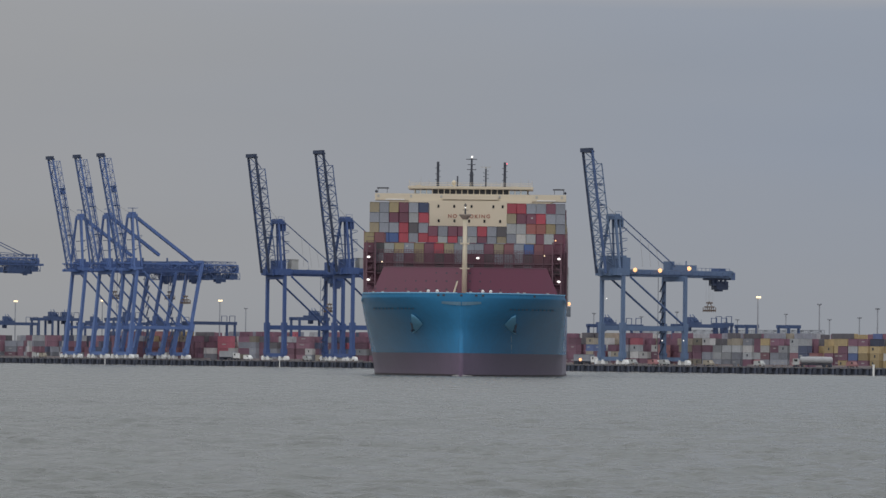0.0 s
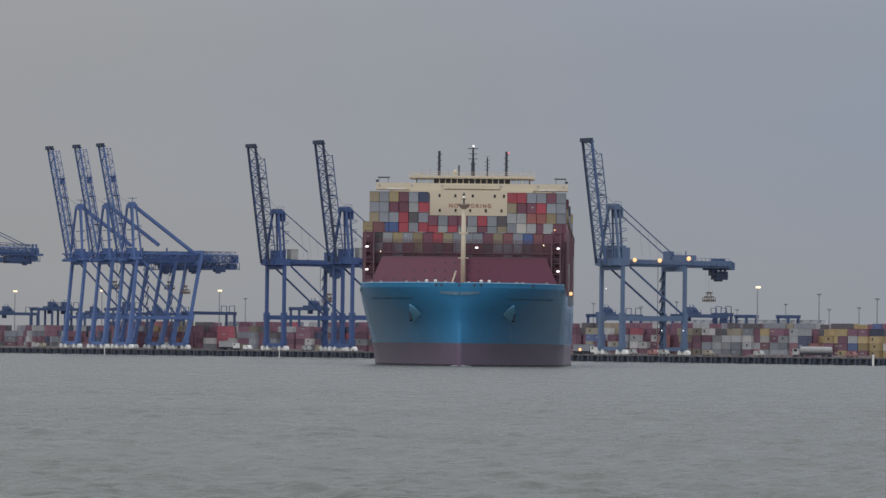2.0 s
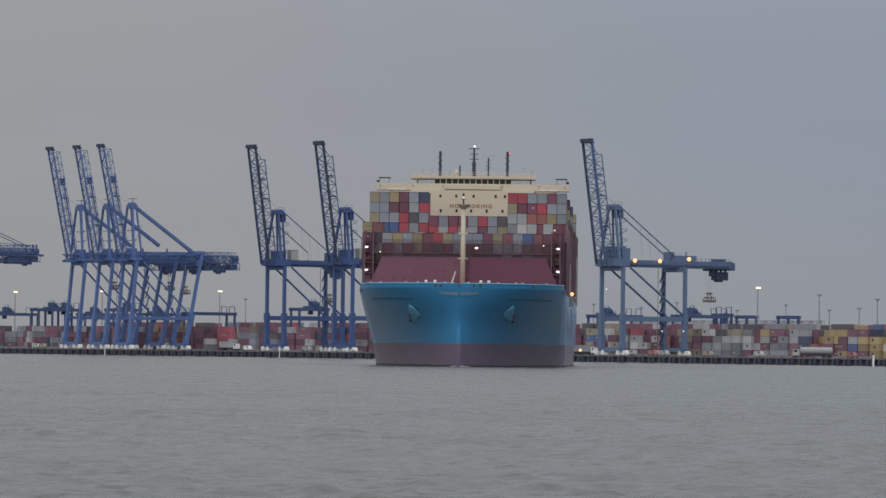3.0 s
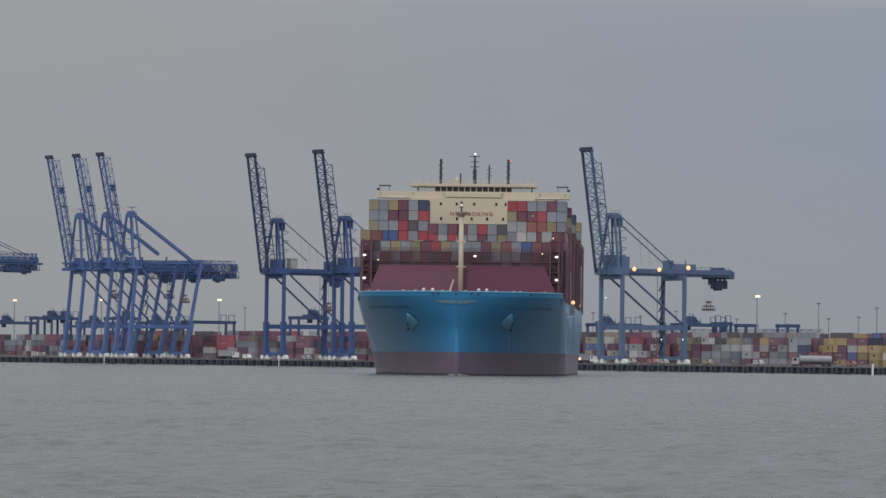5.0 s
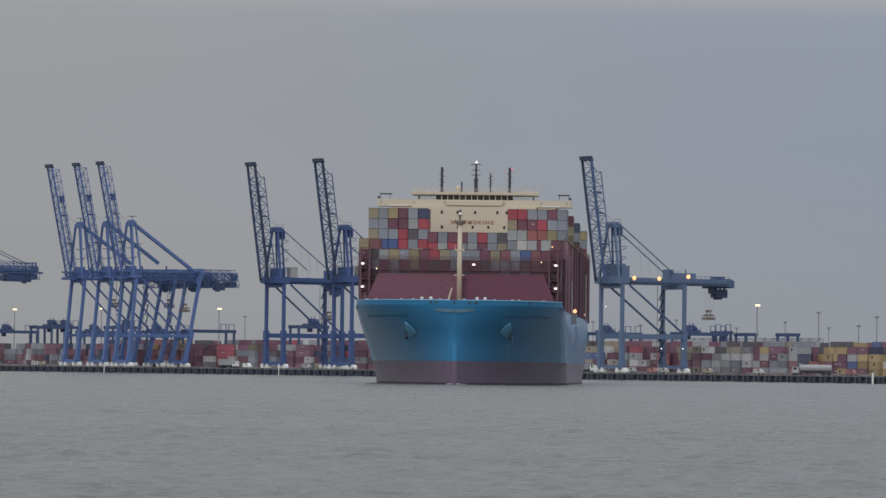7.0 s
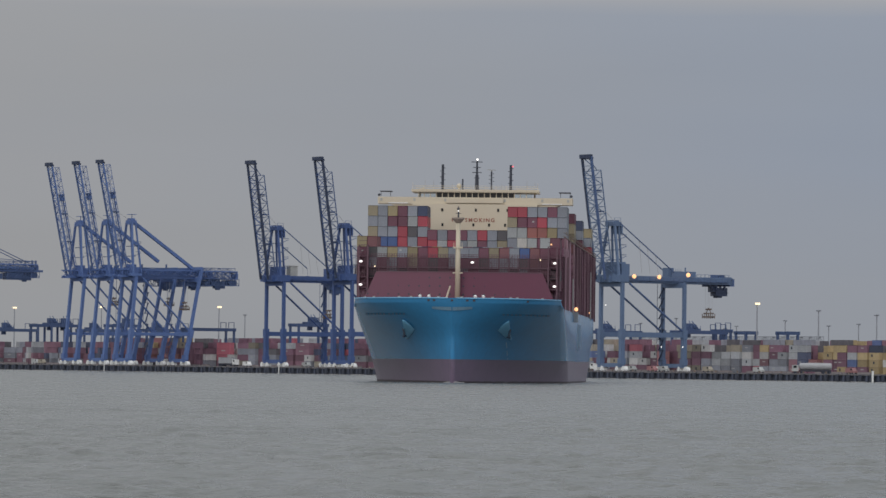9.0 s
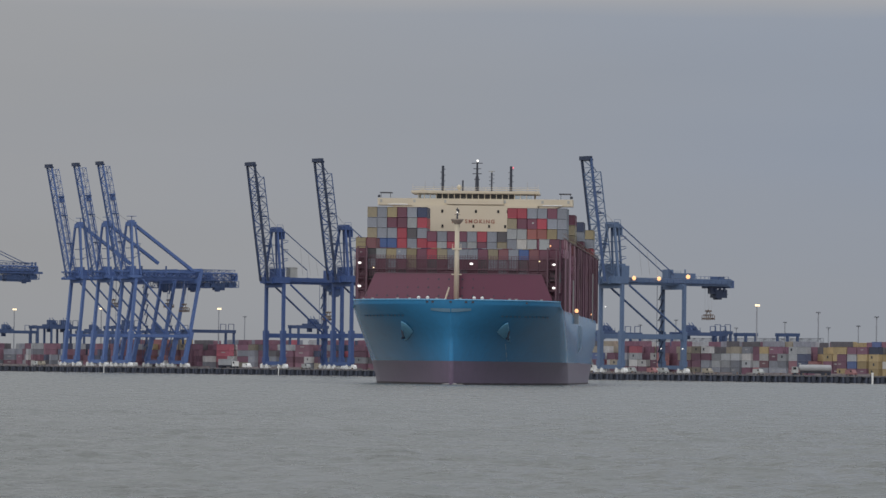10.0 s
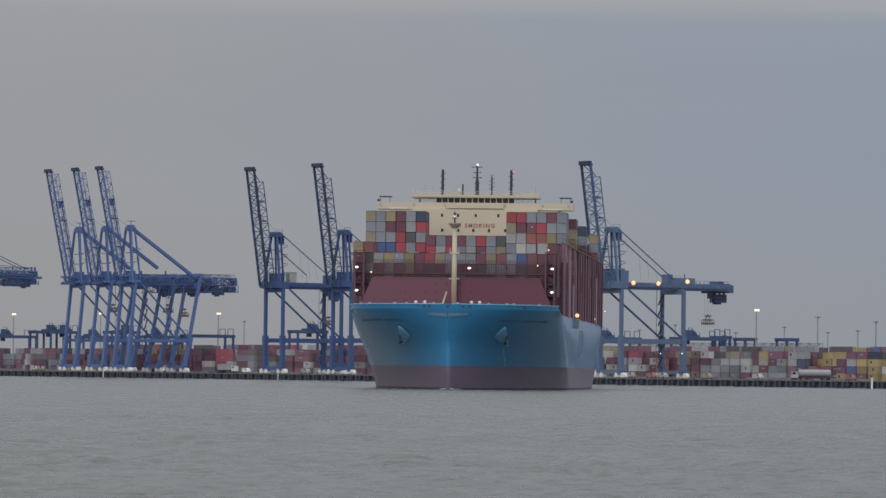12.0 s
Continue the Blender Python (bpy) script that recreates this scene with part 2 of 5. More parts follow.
def water_paint():
    m = bpy.data.materials.new("estuary_water")
    m.use_nodes = True
    n, l = m.node_tree.nodes, m.node_tree.links
    b = n["Principled BSDF"]
    b.inputs["Roughness"].default_value, b.inputs["IOR"].default_value = 0.26, 1.33
    tc = n.new("ShaderNodeTexCoord")
    patch = n.new("ShaderNodeTexNoise"); patch.inputs["Scale"].default_value, patch.inputs["Detail"].default_value = 0.02, 5
    l.new(tc.outputs["Object"], patch.inputs["Vector"])
    mix = n.new("ShaderNodeMix"); mix.data_type = "RGBA"
    mix.inputs[6].default_value, mix.inputs[7].default_value = (0.094, 0.098, 0.089, 1), (0.134, 0.138, 0.128, 1)
    l.new(patch.outputs["Fac"], mix.inputs[0]); l.new(mix.outputs[2], b.inputs["Base Color"])
    mp = n.new("ShaderNodeMapping"); mp.inputs["Scale"].default_value = (0.55, 1.0, 1.0)
    l.new(tc.outputs["Object"], mp.inputs[0])
    rip = n.new("ShaderNodeTexNoise"); rip.inputs["Scale"].default_value, rip.inputs["Detail"].default_value = 1.7, 5
    l.new(mp.outputs[0], rip.inputs["Vector"])
    bp = n.new("ShaderNodeBump"); bp.inputs["Strength"].default_value, bp.inputs["Distance"].default_value = 0.8, 0.3
    l.new(rip.outputs["Fac"], bp.inputs["Height"])
    # broad cat's-paws: the wind roughens the water in streaks
    wide = n.new("ShaderNodeMapping"); wide.inputs["Scale"].default_value = (0.9, 0.22, 1.0)
    l.new(tc.outputs["Object"], wide.inputs[0])
    paw = n.new("ShaderNodeTexNoise"); paw.inputs["Scale"].default_value, paw.inputs["Detail"].default_value = 0.35, 3
    paw.inputs["Roughness"].default_value = 0.62
    l.new(wide.outputs[0], paw.inputs["Vector"])
    swell = n.new("ShaderNodeBump"); swell.inputs["Strength"].default_value, swell.inputs["Distance"].default_value = 0.5, 0.9
    l.new(paw.outputs["Fac"], swell.inputs["Height"]); l.new(bp.outputs[0], swell.inputs["Normal"]); l.new(swell.outputs[0], b.inputs["Normal"])
    gloss = n.new("ShaderNodeMapRange"); gloss.inputs["From Min"].default_value, gloss.inputs["From Max"].default_value = 0.3, 0.7
    gloss.inputs["To Min"].default_value, gloss.inputs["To Max"].default_value = 0.2, 0.34
    l.new(paw.outputs["Fac"], gloss.inputs["Value"]); l.new(gloss.outputs[0], b.inputs["Roughness"])
    return m


WATER = water_paint()

# ---- building helpers ----


class Shape:
    """Collects vertices and faces of one mesh."""

    def __init__(self):
        self.v, self.f = [], []

    def add(self, verts, faces):
        k = len(self.v)
        self.v += [tuple(p) for p in verts]
        self.f += [tuple(i + k for i in q) for q in faces]
        return self

    def box(self, x0, y0, z0, x1, y1, z1):
        return self.add([(x, y, z) for x in (x0, x1) for y in (y0, y1) for z in (z0, z1)],
                        [(0, 1, 3, 2), (4, 6, 7, 5), (0, 4, 5, 1), (2, 3, 7, 6), (0, 2, 6, 4), (1, 5, 7, 3)])

    def beam(self, p, q, w, h=None, up=(0, 0, 1)):
        """A bar of section w x h from p to q."""
        h = h or w
        p, q = Vector(p), Vector(q)
        d = (q - p).normalized()
        u = Vector(up)
        if abs(d.dot(u)) > 0.98:
            u = Vector((1, 0, 0))
        s = d.cross(u).normalized()
        t = s.cross(d)
        c = [(-w / 2, -h / 2), (w / 2, -h / 2), (w / 2, h / 2), (-w / 2, h / 2)]
        return self.add([e + s * a + t * b for e in (p, q) for a, b in c],
                        [(3, 2, 1, 0), (4, 5, 6, 7), (0, 1, 5, 4), (1, 2, 6, 5), (2, 3, 7, 6), (3, 0, 4, 7)])

    def tube(self, p, q, r, r2=None, n=10):
        r2 = r if r2 is None else r2
        p, q = Vector(p), Vector(q)
        d = (q - p).normalized()
        u = Vector((0, 0, 1)) if abs(d.z) < 0.9 else Vector((1, 0, 0))
        s = d.cross(u).normalized()
        t = s.cross(d)
        ring = [(math.cos(2 * math.pi * i / n), math.sin(2 * math.pi * i / n)) for i in range(n)]
        verts = [p + (s * a + t * b) * r for a, b in ring] + [q + (s * a + t * b) * r2 for a, b in ring]
        return self.add(verts, [tuple(range(n))[::-1], tuple(range(n, 2 * n))] + [(i, (i + 1) % n, n + (i + 1) % n, n + i) for i in range(n)])

    def ball(self, c, rx, ry, rz, n=12, m=8):
        verts, faces = [], []
        for j in range(m + 1):
            a = math.pi * j / m
            for i in range(n):
                b = 2 * math.pi * i / n
                verts.append((c[0] + rx * math.sin(a) * math.cos(b), c[1] + ry * math.sin(a) * math.sin(b), c[2] + rz * math.cos(a)))
        for j in range(m):
            for i in range(n):
                k = (i + 1) % n
                faces.append((j * n + i, (j + 1) * n + i, (j + 1) * n + k, j * n + k))
        return self.add(verts, faces)

    def truss(self, p, q, wide, deep, side, out, chord, lace, panels):
        """A lattice girder from p to q: four chords, wide along side, deep along out, laced on all faces."""
        p, q, side, out = Vector(p), Vector(q), Vector(side), Vector(out)
        offs = [side * (wide / 2), side * (-wide / 2), side * (-wide / 2) + out * deep, side * (wide / 2) + out * deep]
        for o in offs:
            self.beam(p + o, q + o, chord)
        for i in range(panels):
            a, b = p.lerp(q, i / panels), p.lerp(q, (i + 1) / panels)
            for j in range(4):
                o, r = offs[j], offs[(j + 1) % 4]
                if (i + j) % 2:
                    o, r = r, o
                self.beam(a + o, b + r, lace)
                self.beam(b + offs[j], b + offs[(j + 1) % 4], lace)
        return self

    def mesh(self, name, smooth=False):
        me = bpy.data.meshes.new(name)
        me.from_pydata(self.v, [], self.f)
        if smooth:
            me.polygons.foreach_set("use_smooth", [True] * len(me.polygons))
        me.update()
        return me


def part(name, shape, material, parent, label="", smooth=False):
    """One mesh object under a thing or a part."""
    me = shape.mesh(name, smooth) if isinstance(shape, Shape) else shape
    if not me.materials:
        me.materials.append(material)
    ob = new(name, me)
    ob.parent = parent
    return tagged(ob, label)


def thing(name, m, label, category, group="", kind=""):
    ob = new(name)
    ob.matrix_basis = m
    return tagged(ob, label, category, group, kind)


def single(name, shape, material, label, category, kind="", m=None, smooth=False):
    me = shape.mesh(name, smooth)
    me.materials.append(material)
    ob = new(name, me)
    if m:
        ob.matrix_basis = m
    return tagged(ob, label, category, "", kind)


def letters(text, size, depth, material):
    """Raised lettering as a mesh, centred, upright, facing -y."""
    cu = bpy.data.curves.new("lettering", "FONT")
    cu.body, cu.size, cu.extrude, cu.align_x, cu.align_y = text, size, depth, "CENTER", "CENTER"
    cu.space_character, cu.offset = 1.38, 0.03
    ob = new("lettering", cu)
    bpy.context.view_layer.update()
    me = bpy.data.meshes.new_from_object(ob.evaluated_get(bpy.context.evaluated_depsgraph_get()))
    bpy.data.objects.remove(ob)
    me.transform(pose(0, 0, 0, 90))
    me.materials.clear(); me.materials.append(material)
    return me


# ---- the shore line ----
# the quay runs from far on the one hand to near on the other; along it d, inland n
TURN = 33.0
QD, QN = Vector((0.545, -0.839, 0)), Vector((0.839, 0.545, 0))
QUAY = Vector((68.0, 1990.0, 0)) - QN * 3.0      # a point of the quay's edge
DECK = 3.0


def on_quay(along, inland, z=DECK):
    return QUAY + QD * along + QN * inland + Vector((0, 0, z))


def quay_pose(along, inland, z=DECK, turn=0.0):
    p = on_quay(along, inland, z)
    return pose(p.x, p.y, p.z, 0, 0, TURN + turn)


def quay_at(u, inland=0.0):
    """How far along the quay the ray at u (sideways, in units of 1 / LENS) meets the line that far inland."""
    p, k = QUAY + QN * inland, u / LENS
    return (k * p.y - p.x) / (QD.x - k * QD.y)


def build_water():
    """One sheet of water, with waves in the reach that the camera sees near."""
    us = np.concatenate([[-12, -4, -1.5, -0.6, -0.3, -0.18], np.linspace(-0.125, 0.125, 420), [0.18, 0.3, 0.6, 1.5, 4, 12]])
    ys, y = [-3000, -1000, -300, 0, 60, 95], 104.0
    while y < 1500:
        ys.append(y)
        y += 0.2 * (y / 120.0) ** 1.3
    ys = np.concatenate([ys, [1600, 1750, 1950, 2200, 2600, 3200, 4000, 4950]])
    uu, gy = np.meshgrid(us, ys)
    gx = uu * np.maximum(gy, 95.0)
    z = np.zeros_like(gx)
    rng = np.random.default_rng(4)
    fine = np.maximum(0.0006 * gy, 0.2 * (np.maximum(gy, 95) / 120.0) ** 1.3)
    for i in range(120):
        long = 0.42 * (8.0 ** rng.random()) if i < 90 else 3.4 * (3.2 ** rng.random())
        a = rng.normal(-1.75, 1.0)
        k = 2 * np.pi / long
        z += (0.04 if i < 90 else 0.008) / k * np.clip(1.6 - 2.6 * fine / long, 0, 1) * np.sin(k * (np.cos(a) * gx + np.sin(a) * gy) + rng.random() * 6.283)
    gust = 0.85 + 0.2 * np.sin(gx * 0.05 + 1.3 * np.sin(gy * 0.031)) * np.sin(gy * 0.043 + 0.6)
    fade = np.clip((0.125 - np.abs(uu)) / 0.012, 0, 1) * np.clip((gy - 100) / 8, 0, 1) * np.clip((1500 - gy) / 700, 0, 1)
    z *= gust * fade
    nx, ny = len(us), len(ys)
    me = bpy.data.meshes.new("water")
    me.vertices.add(nx * ny)
    me.vertices.foreach_set("co", np.stack([gx, gy, z], -1).astype(np.float32).ravel())
    i = (np.arange(ny - 1)[:, None] * nx + np.arange(nx - 1)[None, :]).ravel()
    quads = np.stack([i, i + 1, i + nx + 1, i + nx], -1).astype(np.int32)
    me.loops.add(quads.size); me.polygons.add(len(quads))
    me.loops.foreach_set("vertex_index", quads.ravel())
    me.polygons.foreach_set("loop_start", np.arange(0, quads.size, 4, dtype=np.int32))
    me.polygons.foreach_set("use_smooth", np.ones(len(quads), dtype=bool))
    me.update(calc_edges=True)
    me.materials.append(WATER)
    return tagged(new("water", me), "grey-green choppy estuary water under an overcast sky", "water", "", "structure")


water = build_water()


def build_quay():
    a0, a1 = -520.0, 900.0
    s = Shape()
    s.box(2.2, a0, -3, 900, a1, DECK - 0.004)
    ground = single("ground", s, ASPHALT, "dark asphalt terminal yard behind the quay", "ground", "structure", pose(QUAY.x, QUAY.y, 0, 0, 0, TURN))
    # front: a concrete cope on a dark piled wall with fenders
    quay = thing("quay", pose(QUAY.x, QUAY.y, 0, 0, 0, TURN), "piled concrete quay wall with dark rubber fenders", "quay", "", "structure")
    part("quay_wall", Shape().box(1.2, a0, -3, 2.196, a1, 2.496), QUAY_DARK, quay)
    part("cope", Shape().box(0, a0, 2.5, 2.196, a1, DECK), CONCRETE, quay, "stained concrete cope")
    piles = Shape().beam((0, 0, -3), (0, 0, 2.496), 1.1)
    fender = Shape().box(-0.55, -0.9, 0.5, -0.02, 0.9, 2.7)
    pm, fm = piles.mesh("pile"), fender.mesh("fender")
    pm.materials.append(QUAY_DARK); fm.materials.append(RUBBER)
    y = -260.0
    while y < 640:
        part("pile", pm, QUAY_DARK, quay).location = (0.62, y, 0)
        part("fender", fm, RUBBER, quay).location = (0, y + 3.5, 0)
        y += 7.0
    foot_line, block = Shape(), Shape()
    k = a0
    while k < a1:
        foot_line.box(-0.75, k, -0.2, -0.1, k + 9.0, 0.16 + 0.06 * math.sin(k * 1.7))
        if k > -260 and int(k / 9) % 5 != 2:
            block.add([(x, k + y, z) for y in (0.2, 8.6) for x, z in ((44.0, DECK), (44.7, DECK), (44.45, DECK + 0.4), (44.42, DECK + 0.8), (44.28, DECK + 0.8), (44.25, DECK + 0.4))],
                      [(0, 1, 2, 3, 4, 5), (11, 10, 9, 8, 7, 6)] + [(i, i + 6, (i + 1) % 6 + 6, (i + 1) % 6) for i in range(6)])
        k += 9.0
    # a thin pale strip along the wall at water level
    tagged(part("lapping_foam", foot_line, FOAM, quay, "thin pale line along the quay's foot"), kind="stuff")
    tagged(part("barrier_row", block, BARRIER, quay, "low pinkish concrete barrier before the stacks"), kind="stuff")
    rail = Shape()
    for inland in (3.0, 33.5):
        rail.box(inland - 0.08, a0, DECK, inland + 0.08, a1, DECK + 0.06)
    part("crane_rail", rail, DARK, quay)


build_quay()

# ---- the container ship ----
SHIP_LONG, HALF, SHEER = 300.0, 25.3, 20.1
BOOT_Z = 5.6


def stem_at(z):
    """How far aft the stem lies at height z."""
    if z >= 11.0:
        return 4.6 * ((SHEER - z) / (SHEER - 11.0)) ** 1.25
    return 4.6 + 0.012 * (11.0 - z) ** 2


def flare(z):
    """0 at the waterline to 1 at the deck, up to a knuckle under the bulwark."""
    k = min(max(z / SHEER, 0), 1)
    return 0.55 * k * k * (3 - 2 * k) + 0.45 * min(z / 18.9, 1) if z > 0 else 0.0


def shoulder(z):
    """How far aft of the stem the bow's wedge ends at height z."""
    return 85 + (26.5 - 85) * flare(z)


def breadth(y, z):
    """Half the hull's breadth y aft of the bow's tip at height z."""
    k = flare(z)
    aft_of, run = y - stem_at(z), shoulder(z)
    s = min(max(aft_of / run, 0), 1)
    cut = 0.2 + 0.54 * k * k          # the wedge of the bow meets the flat side at a shoulder
    wide = HALF * (1 - 0.04 * (1 - k))
    b = wide * ((1 - (1 - cut * s) ** 2.3) / (1 - (1 - cut) ** 2.3)) ** (0.8 - 0.3 * k ** 3)
    if aft_of > run:
        b = wide + (HALF - wide) * min((aft_of - run) / (90 * (1.02 - k)), 1)
    aft = 205 + 72 * min(max(z, 0) / 14, 1)
    if y > aft:          # the run aft, finer below
        b *= 1 - 0.17 * ((y - aft) / (SHIP_LONG - aft)) ** 1.3
    return b


def side_top(y):
    """The height of the side's upper edge: lower aft of the forecastle."""
    return SHEER - 2.0 * min(max((y - 24.0) / 3.0, 0), 1)


def hull_point(x, z):
    """Where the bow's outside lies at half breadth x and height z: the distance aft."""
    lo, hi = stem_at(z), 100.0
    for _ in range(40):
        mid = (lo + hi) / 2
        lo, hi = (mid, hi) if breadth(mid, z) < abs(x) else (lo, mid)
    return lo


def hull_band(z_list, bulge=0.0):
    """Both sides of the hull between heights, from stem to stern."""
    s = Shape()
    fr = [0, 0.0008, 0.004, 0.01, 0.02, 0.04, 0.08, 0.14, 0.22, 0.32, 0.44, 0.56, 0.68, 0.79, 0.9, 1.0]
    fr += [1.0 + v for v in (0.04, 0.07, 0.1, 0.15, 0.22, 0.3, 0.4, 0.55, 0.72, 0.86, 0.93, 1.0)]      # along the wedge, then along the side
    rows = []
    for z in z_list:
        y0, run = stem_at(z), shoulder(z)
        ring = []
        for f in fr[:0:-1]:
            y = y0 + (f * run if f <= 1 else run + (f - 1) * (SHIP_LONG - y0 - run))
            ring.append((-breadth(y, z), y, min(z, side_top(y) - 0.02 * (SHEER - z))))
        for f in fr:
            y = y0 + (f * run if f <= 1 else run + (f - 1) * (SHIP_LONG - y0 - run))
            ring.append((breadth(y, z), y, min(z, side_top(y) - 0.02 * (SHEER - z))))
        rows.append(ring)
    n = len(rows[0])
    verts = [p for r in rows for p in r]
    faces = [(j * n + i, j * n + i + 1, (j + 1) * n + i + 1, (j + 1) * n + i) for j in range(len(rows) - 1) for i in range(n - 1)]
    faces += [(j * n + n - 1, j * n, (j + 1) * n, (j + 1) * n + n - 1) for j in range(len(rows) - 1)]
    return s.add(verts, faces), n


ship = thing("container_ship", pose(4.25, 1200, 0, 0, 0, -1.47), "laden blue-hulled container ship with cream bridge under way, bow on", "ship")


def container_shape(long=11.9, high=2.59, wide=2.438):
    """A steel box with raised corner posts and rails round sunk panels, standing on its base; 44 triangles."""
    s = Shape()
    x, y, z = wide / 2, long / 2, high
    s.add([(a * x, b * y, c) for a in (-1, 1) for b in (-1, 1) for c in (0, z)], [(0, 2, 6, 4), (1, 5, 7, 3)])
    for corners, out in (((0, 4, 5, 1), (0, 1, 0)), ((6, 2, 3, 7), (0, -1, 0)), ((2, 0, 1, 3), (1, 0, 0)), ((4, 6, 7, 5), (-1, 0, 0))):
        p = [Vector(s.v[i]) for i in corners]
        c = sum(p, Vector()) / 4
        inner = []
        for q in p:
            w = Vector([0 if abs(o) else (-math.copysign(0.15, d) if abs(d) > 0.2 else 0) for d, o in zip(q - c, out)])
            inner.append(q + w + Vector(out) * 0.1)
        k = len(s.v)
        s.v += [tuple(q) for q in inner]
        for i in range(4):
            j = (i + 1) % 4
            s.f.append((corners[i], corners[j], k + j, k + i))
        s.f.append((k, k + 1, k + 2, k + 3))
    return s


BOX_MESH = {}
for colour in COLOURS:
    me = container_shape(12.19, 2.53, 2.4).mesh("container")
    me.materials.append(BOX_PAINT[colour])
    BOX_MESH[colour] = me

YARD_MESH, YARD_SHORT = {}, {}
SHADE = {"wine": "wine-red", "plum": "dark red", "dark": "dark grey", "pale": "pale grey", "olive": "olive-yellow"}
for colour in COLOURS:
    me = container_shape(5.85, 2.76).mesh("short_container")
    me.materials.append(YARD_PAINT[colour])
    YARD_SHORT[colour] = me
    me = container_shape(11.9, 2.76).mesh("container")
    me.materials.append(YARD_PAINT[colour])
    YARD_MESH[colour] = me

# colours of the stacks, tier by tier from the top, column by column
PAINT_OF = dict(m="maroon", r="red", b="brown", o="orange", g="grey", p="pale", w="white", l="olive", t="tan", y="yellow", u="blue", n="navy", e="green", d="dark")
BAY_C = ["tglmgn........rrggmg", "ggmmpr........tmmrgg", "tggrdgmgmmgrgdppoolg", "guurgrrprgpmgtgwpmgm"]
BAY_B = ["lb................pm", "mdplglmrtgggmtbgubmm"]
BAY_A = ["mgmgmtmdmgmmdgggdbmm", "mdmgdmmdmmgmdmgdgmmd", "mmdmmmmdmmdmmmdmmmmm"]


SHIP_MARK = Shape().box(-0.24, -0.02, 0, 0.24, 0.02, 0.34).mesh("marking")
SHIP_MARK.materials.append(PALE_GREY)


def ship_bay(rows, y, top, shift=0.0, pitch=2.5, tier=2.6):
    """A bay of containers across the ship: named boxes where they show."""
    for j, row in enumerate(rows):
        for i, k in enumerate(row):
            if k == ".":
                continue
            ob = part("container", BOX_MESH[PAINT_OF[k]], None, ship)
            if k in "rmug" and len(rows) != 3 and random.random() < 0.07:
                part("marking", SHIP_MARK, None, ob).location = (random.uniform(-0.5, 0.5), -6.06, random.uniform(1.0, 1.6))
            low = 0.75 if len(rows) == 4 and j > 1 and 5 < i < 14 else 0.0      # lower boxes before the house
            ob.location = (shift + pitch * (i - 9.5) + random.uniform(-0.03, 0.03), y + 6.1, top - tier * (j + 1) - low)


ship_bay(BAY_C, 62.5, 43.9, -0.1, 2.49, 2.58)
ship_bay(BAY_B, 25.5, 35.26, -0.1, 2.46, 2.56)
ship_bay(BAY_A, 25.5, 30.14, -0.1, 2.46, 2.56)
# tall outer stacks that show above the side
for y, row in ((109.0, "mtt"), (170.0, "ngm"), (246.0, "lgr")):
    ship_bay([k.rjust(20, ".") for k in row], y, 43.8)


def ship_stow():
    """The rest of the cargo, joined: lower tiers forward, all the bays aft."""
    s, sides = Shape(), Shape()

    def fill(y, i, z0, top, long=12.19):
        x, z = 2.49 * (i - 9.5), z0
        to = sides if i in (0, 19) else s
        while z + 2.6 <= top + 0.01:
            to.box(x - 1.2, y, z + 0.02, x + 1.2, y + long, z + 2.58)
            z += 2.6
    for i in range(20):
        fill(62.5, i, (20.5 if i < 6 or i > 13 else 19.8) - 2.6, 33.5)
        fill(40.0, i, 17.6, 33.4)
        fill(54.3, i, 17.6, 33.4, 6.06)
        fill(77.2, i, 17.6, 35.9)
    rng = random.Random(3)
    for b in range(12):
        y = 109.0 + 14.6 * b
        for i in range(20):
            outer = min(i, 19 - i)
            top = 36.0 if outer == 0 else 43.6
            if outer == 1 and b in (2, 7, 8):
                top = 41.0
            if i == 19 and b in (4, 9):
                continue
            fill(y, i, 20.2 - 2.6 + rng.uniform(0, 0.1), top - 2.6 * rng.choice((0, 0, 0, 1)) * (outer > 1))
    fill(170.0, 19, 17.8, 36.0)
    fill(246.0, 19, 17.8, 36.0)
    tagged(part("inner_stow", s, MIXED_SHIP, ship, "mixed stowed containers in tight stacks"), kind="stuff")
    tagged(part("outer_stow", sides, MIXED_SIDE, ship, "stowed containers along the ship's side, maroon lightened as if lit"), kind="stuff")


